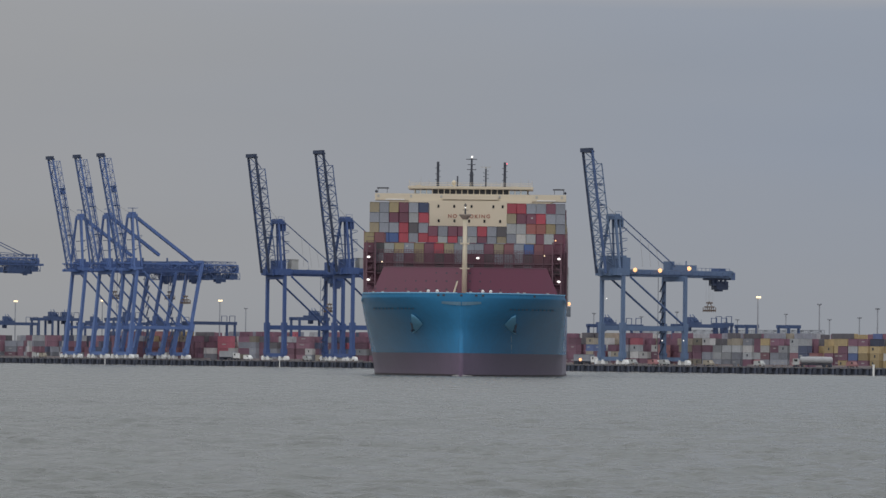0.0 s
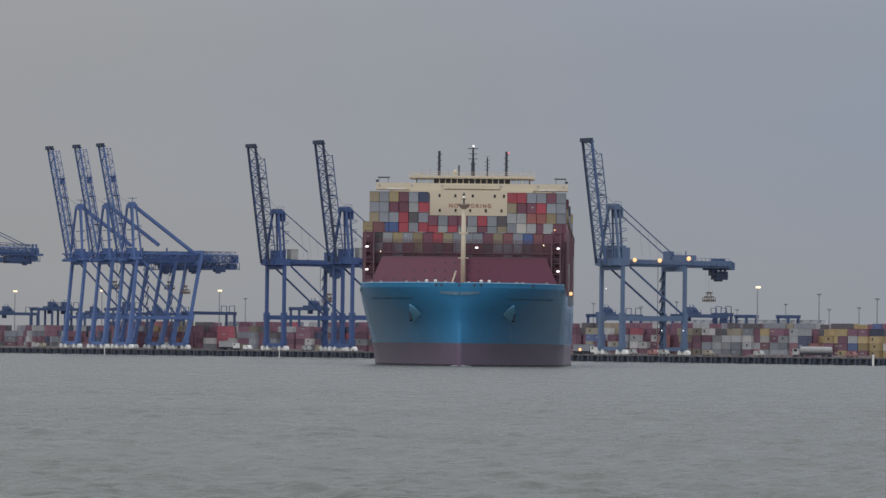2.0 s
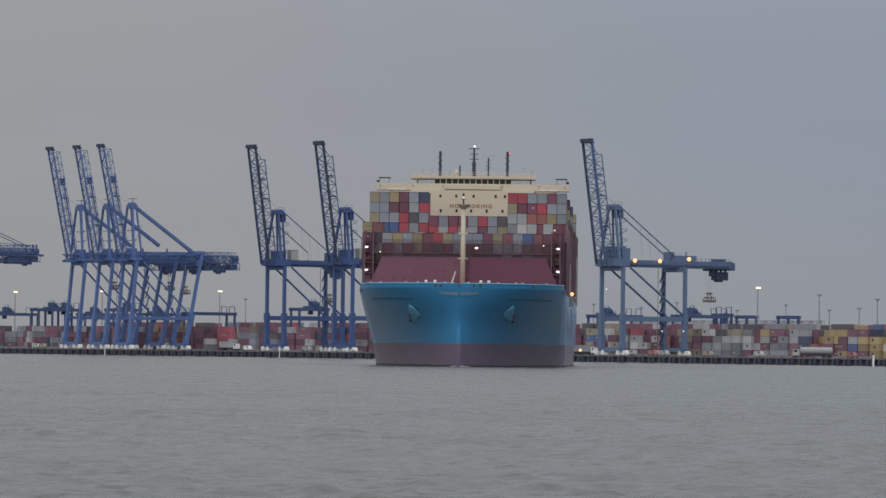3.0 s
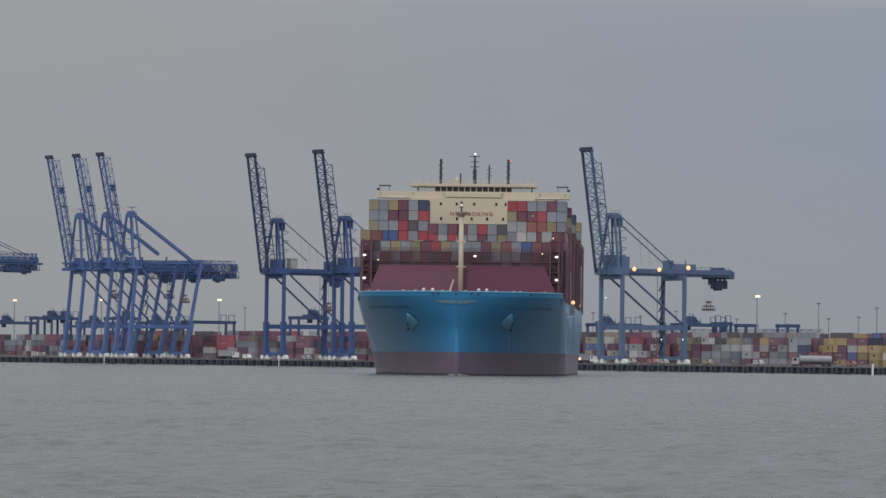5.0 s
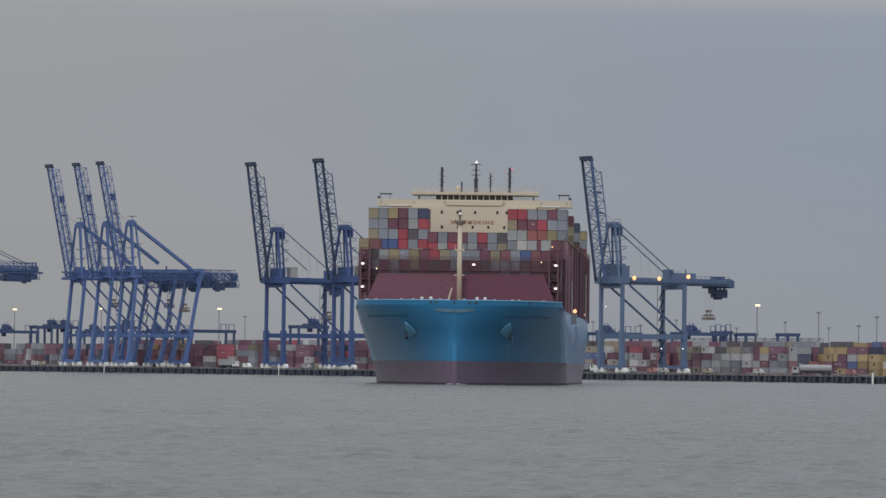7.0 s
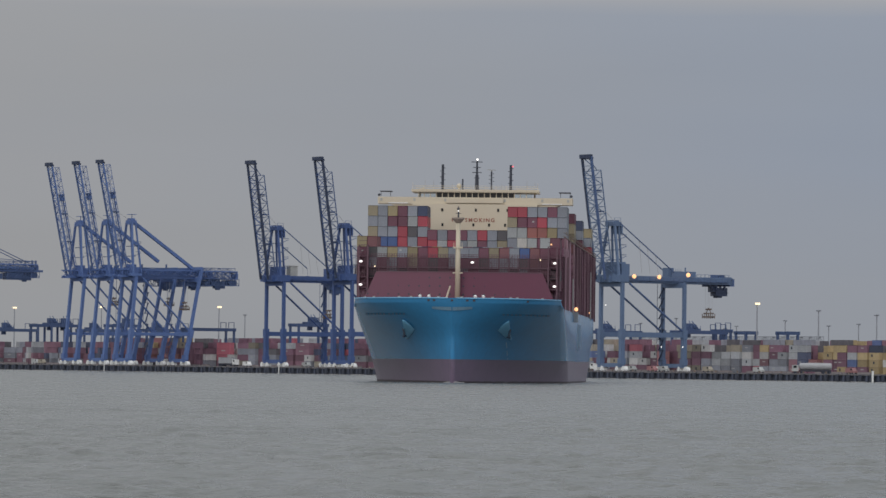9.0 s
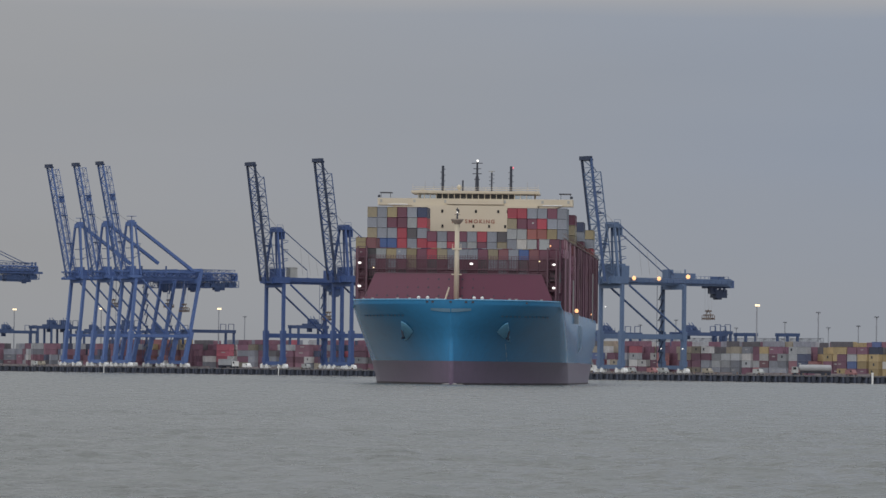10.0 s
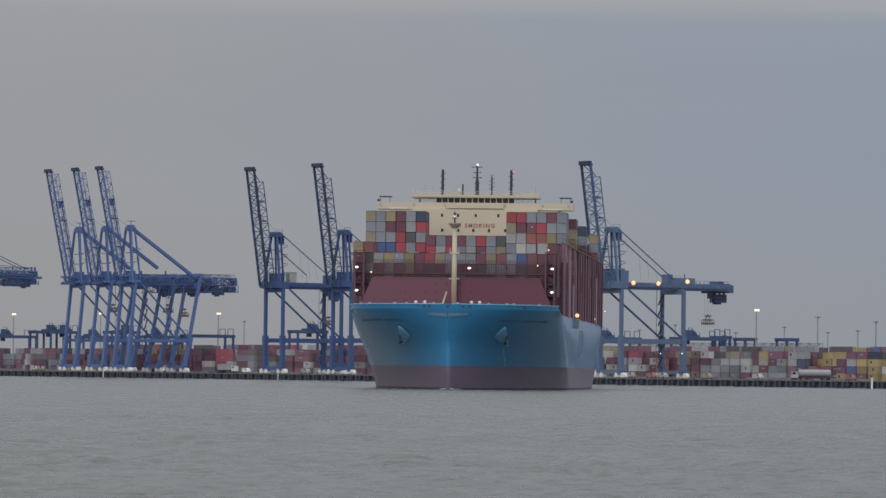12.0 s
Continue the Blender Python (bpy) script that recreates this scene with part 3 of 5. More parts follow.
def build_hull():
    side, n = hull_band([BOOT_Z, 7.5, 9.5, 11.5, 13.5, 15.5, 17.2, 18.2, 18.88, 18.9, 19.3, SHEER])
    hull = part("hull", side, HULL_BLUE, ship, "blue painted hull plating with faint streaks", True)
    low, n = hull_band([-4.0, -2, 0, 1.5, 3, 4.5, BOOT_Z])
    lower = part("boot_topping", low, BOOT, ship, "faded red-brown boot topping at the waterline", True)
    # bulwark's inner face, cap and the deck
    fr = [0.002, 0.009, 0.02, 0.036, 0.06, 0.077, 0.087, 0.13, 0.145, 0.19, 0.235, 0.3, 0.6, 0.9, 1.0]
    deck, ring = Shape(), []
    for f in fr:
        y = 1.0 + f * (SHIP_LONG - 1.2)
        ring.append((breadth(y, side_top(y) - 1.5) - 0.15, y))
    verts = [(sx * b, y, side_top(y) - 1.3) for sx in (-1, 1) for b, y in ring]
    m = len(ring)
    deck.add(verts, [(i, i + m, i + m + 1, i + 1) for i in range(m - 1)])
    part("deck", deck, RED_OXIDE, ship)
    ys = [0.02 + 0.14 * i * i for i in range(14)]
    for sx in (-1, 1):
        cap = Shape()
        for y0, y1 in zip(ys, ys[1:]):
            cap.beam((sx * (breadth(y0, SHEER) + 0.08), y0, SHEER), (sx * (breadth(y1, SHEER) + 0.08), y1, SHEER), 0.4, 0.2)
        part("bulwark_rail", cap, HULL_BLUE_LIT, ship, "bulwark capping rail in hull blue lightened as if lit")
    for z_low, z_high, coat, own in ((BOOT_Z, 19.2, HULL_BLUE, hull), (-1.0, BOOT_Z, BOOT, lower)):
        rings = []
        for i in range(15):
            z = z_low + (z_high - z_low) * i / 14
            r = max(0.06, 0.6 * min(1, (19.4 - z) / 6)) + 0.15 * min(max((13 - z) / 6, 0), 1)
            rings.append([(r * math.sin(a), stem_at(z) + 0.62 * r - r * math.cos(a) * 0.9, z) for a in (math.pi * (k / 10 - 0.5) * 1.15 for k in range(11))])
        verts = [p for r in rings for p in r]
        bar = Shape().add(verts, [(j * 11 + i, j * 11 + i + 1, (j + 1) * 11 + i + 1, (j + 1) * 11 + i) for j in range(14) for i in range(10)])
        part("stem_bar", bar, coat, own, "", True)
    # bow emblem and the worn lettering, as plain bars
    for sx in (-1, 1):
        emblem = Shape()
        for i in range(12):
            x0, x1 = 0.12 + i * 0.39, 0.12 + (i + 1) * 0.39
            z1, z0 = 17.95 + 0.008 * i, 17.1 + 0.012 * i + 0.002 * i * i
            p = [(sx * x, hull_point(max(x, 0.01), z) - (0.3 if x > 1 else 0.42), z) for x, z in ((x0, z0), (x1, z0 + 0.05), (x1, z1), (x0, z1))]
            emblem.add(p, [(0, 1, 2, 3)])
        part("bow_emblem", emblem, EMBLEM, ship, "pale winged emblem on the bow")
        for i in range(11):
            x = sx * (11.6 + i * 0.95 + (0.5 if i > 4 else 0))
            if abs(x) > 23:
                continue
            z = 16.3
            y = hull_point(abs(x), z)
            y2 = hull_point(abs(x) + 0.6, z)
            lean = (hull_point(abs(x), z - 0.2) - hull_point(abs(x), z + 0.2)) / 2
            bar = Shape().add([(x, y - 0.05 + lean, z - 0.2), (x + sx * 0.6, y2 - 0.05 + lean, z - 0.2), (x + sx * 0.6, y2 - 0.05 - lean, z + 0.2), (x, y - 0.05 - lean, z + 0.2)], [(0, 1, 2, 3)])
            part("name_bar", bar, NAVY_LETTER, ship, "unreadable dark lettering bar")
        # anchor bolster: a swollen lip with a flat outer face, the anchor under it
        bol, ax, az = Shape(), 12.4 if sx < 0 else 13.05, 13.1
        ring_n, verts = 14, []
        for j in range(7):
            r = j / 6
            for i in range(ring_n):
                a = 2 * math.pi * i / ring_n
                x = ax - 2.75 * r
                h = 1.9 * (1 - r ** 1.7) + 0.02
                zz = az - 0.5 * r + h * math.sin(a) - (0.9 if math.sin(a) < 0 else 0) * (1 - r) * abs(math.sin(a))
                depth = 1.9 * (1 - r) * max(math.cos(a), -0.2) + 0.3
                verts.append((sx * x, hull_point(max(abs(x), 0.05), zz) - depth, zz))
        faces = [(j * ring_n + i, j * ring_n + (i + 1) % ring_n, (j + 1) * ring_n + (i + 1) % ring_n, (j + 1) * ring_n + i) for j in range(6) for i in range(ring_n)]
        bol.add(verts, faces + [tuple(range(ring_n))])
        # the bolster's catch of light is painted in with the paler blue
        lip = part("anchor_bolster", bol, HULL_BLUE_LIT, ship, "anchor bolster standing off the bow, its blue lightened as if lit", False)
        y = hull_point(ax, az)
        anc = Shape()
        anc.beam((sx * (ax + 0.1), y - 0.9, az - 0.2), (sx * (ax - 0.3), y - 1.0, az - 2.2), 0.22, 0.5)
        anc.beam((sx * (ax + 0.05), y - 1.4, az - 2.2), (sx * (ax - 0.6), y - 0.9, az - 2.0), 0.4, 0.5)
        part("anchor", anc, ANCHOR, lip, "dark stowed anchor")
    # side emblem: plain panels in a darker blue
    for y, wide, low in ((128, 9, 8.4), (141, 4, 9.6), (148, 6, 9.6)):
        part("side_emblem", Shape().box(HALF - 0.01, y, low, HALF + 0.03, y + wide, 15.4), SIDE_LOGO, ship, "plain dark blue emblem panel")
    # a wet dark line along the water, a salt streak under one anchor
    wet, n = hull_band([-0.3, 0.1, 0.42])
    for i, (x, y, z) in enumerate(wet.v):
        wet.v[i] = (x * 1.0012, y - 0.02, z)
    part("waterline", wet, TIDE, ship, "wet dark line along the waterline", True)
    st = Shape()
    for i in range(10):
        z0, z1 = 5.75 + 0.5 * i, 6.25 + 0.5 * i
        st.add([(11.9 + a, hull_point(11.9 + a, z) - 0.1, z) for a, z in ((-0.09, z0), (0.07, z0), (0.09, z1), (-0.07, z1))], [(0, 1, 2, 3)])
    part("salt_streak", st, STREAK, hull, "pale salt streak below the anchor")
    # draught of broken water at the stem
    foam = Shape()
    rng = random.Random(9)
    for i in range(9):
        sx = rng.choice((-1, 1))
        y = 6.4 + 1.6 * rng.random() ** 1.8
        x = sx * (breadth(y, 0.2) + rng.uniform(0.2, 1.2))
        foam.ball((x, y - 0.4, 0.05), rng.uniform(0.3, 0.8), rng.uniform(0.3, 0.8), rng.uniform(0.1, 0.32), 7, 4)
    ob = part("bow_wave", foam, FOAM, ship, "small white broken bow wave")
    tagged(ob, kind="stuff")


def build_foredeck():
    # breakwater: two plates in a shallow V, stiffened, with drain holes
    for sx in (-1, 1):
        s = Shape()
        s.add([(0, 18.2, 18.8), (0.4 + sx * 23.4, 21.4, 18.8), (0.4 + sx * 20.1, 21.4, 26.5), (0, 18.6, 26.5),
               (0, 18.5, 18.8), (0.4 + sx * 23.4, 21.7, 18.8), (0.4 + sx * 20.1, 21.7, 26.5), (0, 18.9, 26.5)],
              [(0, 1, 2, 3), (7, 6, 5, 4), (3, 2, 6, 7), (1, 5, 6, 2)])
        plate = part("breakwater", s, RED_OXIDE, ship, "dark red steel breakwater")
        for i in range(9):
            x = 1.6 + 2.5 * i
            for z in (21.2, 23.2, 25.2):
                if x > 19.5 + (26.5 - z) * 0.4:
                    continue
                y = 18.2 + 3.2 * x / 23.6 + (0.4 + 0.018 * x) * (z - 18.8) / 7.7
                part("drain_hole", Shape().box(sx * x - 0.2, y - 0.06, z - 0.18, sx * x + 0.2, y + 0.02, z + 0.18), DARK, plate)
        part("top_rail", Shape().beam((0, 18.7, 26.6), (0.4 + sx * 20.1, 21.5, 26.6), 0.35, 0.25), RED_RAIL, plate)
    mast = Shape().tube((0, 16, 18.8), (0, 16, 38.9), 0.68, 0.52, 14)
    fm = part("foremast", mast, CREAM, ship, "cream tapered foremast with a lamp platform", True)
    fm.location.x = 0.36
    part("crossbar", Shape().box(-1.1, 15.4, 32.2, 1.1, 16.6, 32.6).beam((-1.0, 15.6, 32.6), (-1.0, 15.6, 33.6), 0.12).beam((1.0, 15.6, 32.6), (1.0, 15.6, 33.6), 0.12), CREAM, fm)
    part("crossbar", Shape().box(-1.2, 15.6, 26.2, 1.2, 16.4, 26.45), CREAM, fm)
    bowl = Shape().tube((0, 16, 38.3), (0, 16, 39.3), 0.6, 1.5, 14).tube((0, 16, 39.3), (0, 16, 39.6), 1.5, 1.5, 14)
    part("lamp_platform", bowl, PLATFORM, fm)
    part("top_pole", Shape().tube((0, 16, 39.6), (0, 16, 42.3), 0.22, 0.12, 8).beam((-0.7, 16, 40.6), (0.7, 16, 40.6), 0.12).beam((-0.35, 16, 41.8), (0.35, 16, 41.8), 0.3), DARK, fm)
    part("masthead_lamp", Shape().ball((0, 15.7, 41.2), 0.15, 0.14, 0.17), LAMP_WHITE, fm)
    part("derrick", Shape().tube((-2.6, 14, 18.8), (-1.3, 14.5, 23.2), 0.28, 0.18, 8), CREAM, ship, "cream stores derrick leaning at the mast")
    for x in (-8.3, -6.1, 5.0, 6.9):
        v = Shape().tube((x, 8 + abs(x) * 0.3, 18.8), (x, 8 + abs(x) * 0.3, 20.4), 0.35, 0.35, 10).ball((x, 8 + abs(x) * 0.3, 20.6), 0.42, 0.42, 0.4)
        part("mushroom_vent", v, WHITE, ship, "white mushroom vent", True)
    for x in (-22, -19.5, -13, -10, -3.4, 2.2, 9.4, 13.6, 15.1, 20.8):
        y = hull_point(abs(x), SHEER) + 1.6
        part("fairlead", Shape().box(x - 0.3, y, 18.8, x + 0.3, y + 0.6, 20.5), HOUSE_GREY, ship)
    for x in (-5.6, -4.3, 0.0, 3.6, 5.2, 17.5):
        y = hull_point(max(abs(x), 0.01), 19.6)
        part("bulwark_port", Shape().box(x - 0.3, y - 0.06, 19.3, x + 0.3, y + 0.5, 19.75), DARK, ship)


def lashing_bridge(y, top, name="lashing_bridge", front=False):
    """A braced steel frame across the deck between two bays."""
    s = Shape()
    wide = 24.3 if front else 25.0
    cols = [wide * (i / 10 - 1) for i in range(21)]
    for i, x in enumerate(cols):
        if front or i in (0, 1, 19, 20):
            s.beam((x, y, 19.4 if front else 17.5), (x, y, top), (0.2 if front else 0.3) if 0 < i < 20 else 0.5)
    z = 23.0 if not front else 22.6
    while z <= top + 0.1:
        s.beam((-wide, y, z), (wide, y, z), 0.7, 0.16)
        s.beam((-wide, y - 0.3, z + 1.05), (wide, y - 0.3, z + 1.05), 0.1)
        z += 2.6
    for x in cols[1:-1:2] if front else (-23.7, 23.7):
        for k in range(2 if front else 3):
            zz = 25.8 + 2.6 * k
            s.beam((x - 1.1, y - 0.1, zz), (x + 1.1, y - 0.1, zz + 2.4), 0.09)
            s.beam((x + 1.1, y - 0.1, zz), (x - 1.1, y - 0.1, zz + 2.4), 0.09)
    if front:           # close-set lashing bars and guard rails before the lower tiers
        for k in range(81):
            x = -24.8 + 0.62 * k
            s.beam((x, y - 0.35, 26.0), (x, y - 0.35, top + 0.9), 0.1)
        for k in range(13):
            z = 25.9 + 0.42 * k
            s.beam((-24.8, y - 0.42, z), (24.8, y - 0.42, z), 0.09)
    return part(name, s, RED_RAIL, ship, "dark red lashing bridge frame")


def build_cargo_frames():
    lashing_bridge(24.6, 30.2, front=True)
    for sx in (-1, 1):
        tower = Shape()
        for x in (21.8, 23.9):
            tower.beam((sx * x, 21.9, 20.0), (sx * x, 21.9, 33.0), 0.3)
            tower.beam((sx * x, 23.5, 20.0), (sx * x, 23.5, 33.0), 0.3)
        for z in (20.1, 22.7, 25.3, 27.9, 30.4, 32.9):
            tower.box(sx * 22.85 - 1.25, 21.8, z, sx * 22.85 + 1.25, 23.6, z + 0.12)
            if z > 22:
                tower.beam((sx * 21.8, 22.0, z), (sx * 23.9, 22.0, z - 2.4), 0.1)
            tower.beam((sx * 21.8, 21.8, z + 1.1), (sx * 23.9, 21.8, z + 1.1), 0.1)
        t = part("lashing_tower", tower, RED_RAIL, ship, "dark red lashing tower with floodlights")
        for z in (29.0, 23.4):
            part("floodlight", Shape().ball((sx * 23.4, 21.4, z), 0.42, 0.25, 0.26), LAMP_WHITE, t)
    part("floodlight", Shape().ball((3.4, 23.9, 29.05), 0.42, 0.25, 0.26), LAMP_WHITE, ship)
    part("deck_light", Shape().ball((-20.2, 24.1, 27.9), 0.16, 0.15, 0.16), LAMP_WARM, ship)
    part("deck_light", Shape().ball((19.8, 24.1, 29.8), 0.16, 0.15, 0.16), LAMP_WARM, ship)
    part("deck_light", Shape().ball((22.5, 21.6, 33.5), 0.2, 0.18, 0.18), LAMP_ORANGE, ship)
    part("deck_light", Shape().ball((25.0, 236.0, 19.6), 0.25, 0.25, 0.25), LAMP_ORANGE, ship)
    lashing_bridge(39.0, 31.0)
    lashing_bridge(61.6, 31.4)
    for b in range(13):
        lashing_bridge(107.6 + 14.6 * b, 36.2)
    # side stanchions and cell guides along the rail
    for y in (39, 53, 67, 101.5, 128, 151, 188, 214, 239, 268):
        for sx in (-1, 1):
            part("side_stanchion", Shape().beam((sx * 25.2, y, 17.5), (sx * 25.2, y, 35.9), 0.35), STANCHION, ship)
    rail = Shape().beam((25.3, 26, 35.6), (25.3, 284, 36.3), 0.22).beam((25.3, 26, 36.6), (25.3, 284, 37.3), 0.1)
    for k in range(40):
        rail.beam((25.3, 44 + 6 * k, 36.3), (25.3, 44 + 6 * k, 37.3), 0.09)
    part("side_walkway_rail", rail, SPREADER, ship, "rusty walkway rail on top of the side")
    for y, top in ((90.0, 26.5), (232.0, 31.0)):
        part("vent_post", Shape().tube((25.45, y, 17.5), (25.45, y, top), 0.2, 0.18, 8), PALE_GREY, ship, "pale vent post at the side rail")
    box = Shape().box(25.2, 101.5, 15.6, 26.4, 104.5, 18.2)
    g = part("pilot_platform", box, GALVANISED, ship, "grey-green boarding platform at the rail")
    part("side_lamp", Shape().ball((25.9, 102.5, 18.95), 0.5, 0.5, 0.5), LAMP_ORANGE, g)


def build_bridge():
    """The house, bridge and masts; gives back the turning radar scanner."""
    house = part("deckhouse", Shape().box(-16, 90.2, 18.4, 16, 104, 45.2), CREAM, ship, "cream deckhouse front")
    w = part("bridge_front", Shape().box(-16, 91.2, 45.2, 16, 97.6, 46.95), CREAM, ship, "cream bridge front over the house")
    for sx in (-1, 1):
        part("bridge_wing", Shape().box(min(sx * 16, sx * 24.9), 91.203, 45.2, max(sx * 16, sx * 24.9), 97.6, 46.947), CREAM, ship, "cream open bridge wing")
        br = Shape().add([(sx * 16.1, 91.6, 45.196), (sx * 22, 91.6, 45.196), (sx * 16.1, 91.6, 43.0), (sx * 16.1, 97, 45.196), (sx * 22, 97, 45.196), (sx * 16.1, 97, 43.0)],
                         [(0, 1, 2), (3, 5, 4), (1, 4, 5, 2), (0, 3, 4, 1), (0, 2, 5, 3)])
        part("wing_bracket", br, CREAM, w)
    wh = part("wheelhouse", Shape().box(-15.2, 91.9, 46.8, 15.2, 102, 46.9).box(-9.5, 101.5, 46.9, 9.5, 102, 48.22).box(-15.0, 101.5, 46.9, -14.6, 102, 48.22).box(14.6, 101.5, 46.9, 15.0, 102, 48.22), CREAM, ship)
    part("wheelhouse_roof", Shape().box(-16.2, 91.3, 48.22, 16.2, 102.4, 48.84).box(-16.35, 91.2, 48.4, 16.35, 91.3, 48.95).box(-14.2, 91.6, 48.84, -12.9, 93, 49.2).box(10.6, 91.6, 48.84, 12.4, 93, 49.12), CREAM, wh)
    part("wheelhouse_inside", Shape().box(-9.5, 93.6, 46.9, 9.5, 101.5, 48.0), DARK, wh)
    n = 19
    for i in range(n):
        x0 = -14.6 + 29.2 * i / n
        wide = 29.2 / n
        pane = Shape().box(x0 + 0.1, 92.3, 46.91, x0 + wide - 0.1, 92.36, 48.21)
        part("window_pane", pane, GLASS if 3 <= i <= 15 else CLEAR_GLASS, wh)
        part("mullion", Shape().box(x0 - 0.1, 92.1, 46.91, x0 + 0.1, 92.5, 48.21), CREAM, wh)
    part("front_visor", Shape().box(-7.3, 90.4, 45.5, 7.3, 91.198, 46.6), CREAM, w)
    for x in (-24, -15.5, -7.6, 7.6, 17.2, 23.8):
        part("wing_port", Shape().box(x - 0.28, 91.14, 45.9, x + 0.28, 91.198, 46.6), HOUSE_GREY, w)
    for x, z in ((-8.3, 43.7), (-4.2, 43.7), (0.3, 43.7), (6.0, 43.7), (8.4, 43.7), (-8.2, 39.9), (-4.1, 39.9), (-0.3, 39.9), (3.7, 39.9), (7.8, 39.9)):
        part("porthole", Shape().box(x - 0.26, 90.1, z - 0.38, x + 0.26, 90.195, z + 0.38), GLASS, house)
    for word, x in (("NO", -4.65), ("SMOKING", 1.35)):
        text = part("lettering", letters(word, 1.35, 0.04, RED_LETTER), None, house, "red warning lettering on the deckhouse front")
        text.location = (x, 90.14, 41.1)
    for sx in (-1, 1):
        part("wing_awning", Shape().box(sx * 22.9 - 1.5, 91.5, 48.3, sx * 22.9 + 1.5, 96, 48.5).beam((sx * 24.2, 93, 47.1), (sx * 24.2, 93, 48.3), 0.12).beam((sx * 21.8, 93, 47.1), (sx * 21.8, 93, 48.3), 0.12), DARK, w)
        part("wing_strip", Shape().box(min(sx * 17.2, sx * 22.2), 91.08, 45.28, max(sx * 17.2, sx * 22.2), 91.2, 45.5), WHITE, w)
        part("wing_searchlight", Shape().ball((sx * 24.6, 91.6, 47.45), 0.35, 0.35, 0.35), DARK, w)
    rail = Shape()
    for z in (49.4, 49.9):
        for y in (91.5, 102.2):
            rail.beam((-16, y, z), (16, y, z), 0.08)
    for i in range(13):
        x = -16 + 32 * i / 12
        rail.beam((x, 91.5, 48.85), (x, 91.5, 49.9 if i % 12 else 50.7), 0.08)
    part("roof_rail", rail, CREAM, wh)
    # masts and domes on the wheelhouse roof
    mm = part("radar_mast", Shape().tube((0.05, 98, 48.85), (0.05, 98, 53.0), 0.55, 0.42, 8).tube((0.05, 98, 53.0), (0.05, 98, 57.0), 0.3, 0.2, 8), DARK, ship, "dark main mast with radar arms")
    for z, w2 in ((52.2, 0.7), (53.6, 1.2), (54.9, 1.0), (56.3, 1.4)):
        part("radar_arm", Shape().beam((0.05 - w2, 97.8, z), (0.05 + w2, 97.8, z), 0.2), DARK, mm)
    part("masthead_lamp", Shape().ball((0.15, 97.6, 56.9), 0.28, 0.26, 0.28), LAMP_WHITE, mm)
    for x, top in ((-8.75, 55.6), (8.75, 55.6), (3.8, 53.9)):
        r = 0.36 if top > 55 else 0.22
        a = part("aerial_mast", Shape().tube((x, 98, 48.85), (x, 98, top), r, r * 0.9, 8).box(x - 0.9, 97.5, 48.86, x + 0.9, 98.5, 49.2), DARK, ship, "dark aerial mast")
        if top < 55:
            scanner = part("radar_scanner", Shape().box(-1.6, -0.1, -0.08, 1.6, 0.1, 0.08).tube((0, 0, -0.4), (0, 0, -0.1), 0.2, 0.2, 8), HOUSE_GREY, a, "grey turning radar scanner")
            scanner.location = (x, 98, top + 0.4)
        for k in range(6):
            z = 50.8 + k * (top - 51) / 6
            part("rung", Shape().box(x + (0.3 if k % 2 else -0.7), 97.9, z, x + (0.7 if k % 2 else -0.3), 98.1, z + 0.15), DARK, a)
    part("radome", Shape().tube((-4.5, 98, 48.85), (-4.5, 98, 49.6), 0.3, 0.3, 10).ball((-4.5, 98, 50.1), 0.62, 0.62, 0.68), CREAM, ship, "cream satellite dome", True)
    part("satellite_post", Shape().tube((-3.6, 98, 48.85), (-3.6, 98, 51.9), 0.2, 0.2, 8), DARK, ship)
    for x, top in ((-13.2, 51.6), (-11.0, 51.3), (13.0, 51.6), (15.0, 51.2), (-6.2, 50.6), (6.5, 50.5)):
        part("roof_aerial", Shape().tube((x, 97, 48.85), (x, 97, top), 0.09, 0.06, 6), GALVANISED, ship)
    part("top_lamp", Shape().ball((9.3, 97.5, 55.2), 0.15, 0.15, 0.2), LAMP_RED, mm)
    # funnel block far aft
    part("funnel_casing", Shape().box(-9, 283, 18.8, 9, 294, 47), CREAM, ship)
    return scanner


ship_stow()
build_hull()
build_foredeck()
build_cargo_frames()
forward = set(ship.children)
scanner = build_bridge()
for ob in ship.children:        # the bridge stands three metres further aft and a little higher than drawn
    if ob not in forward:
        ob.location.y += 3.0
        ob.location.z += 0.2

# ---- quay cranes ----


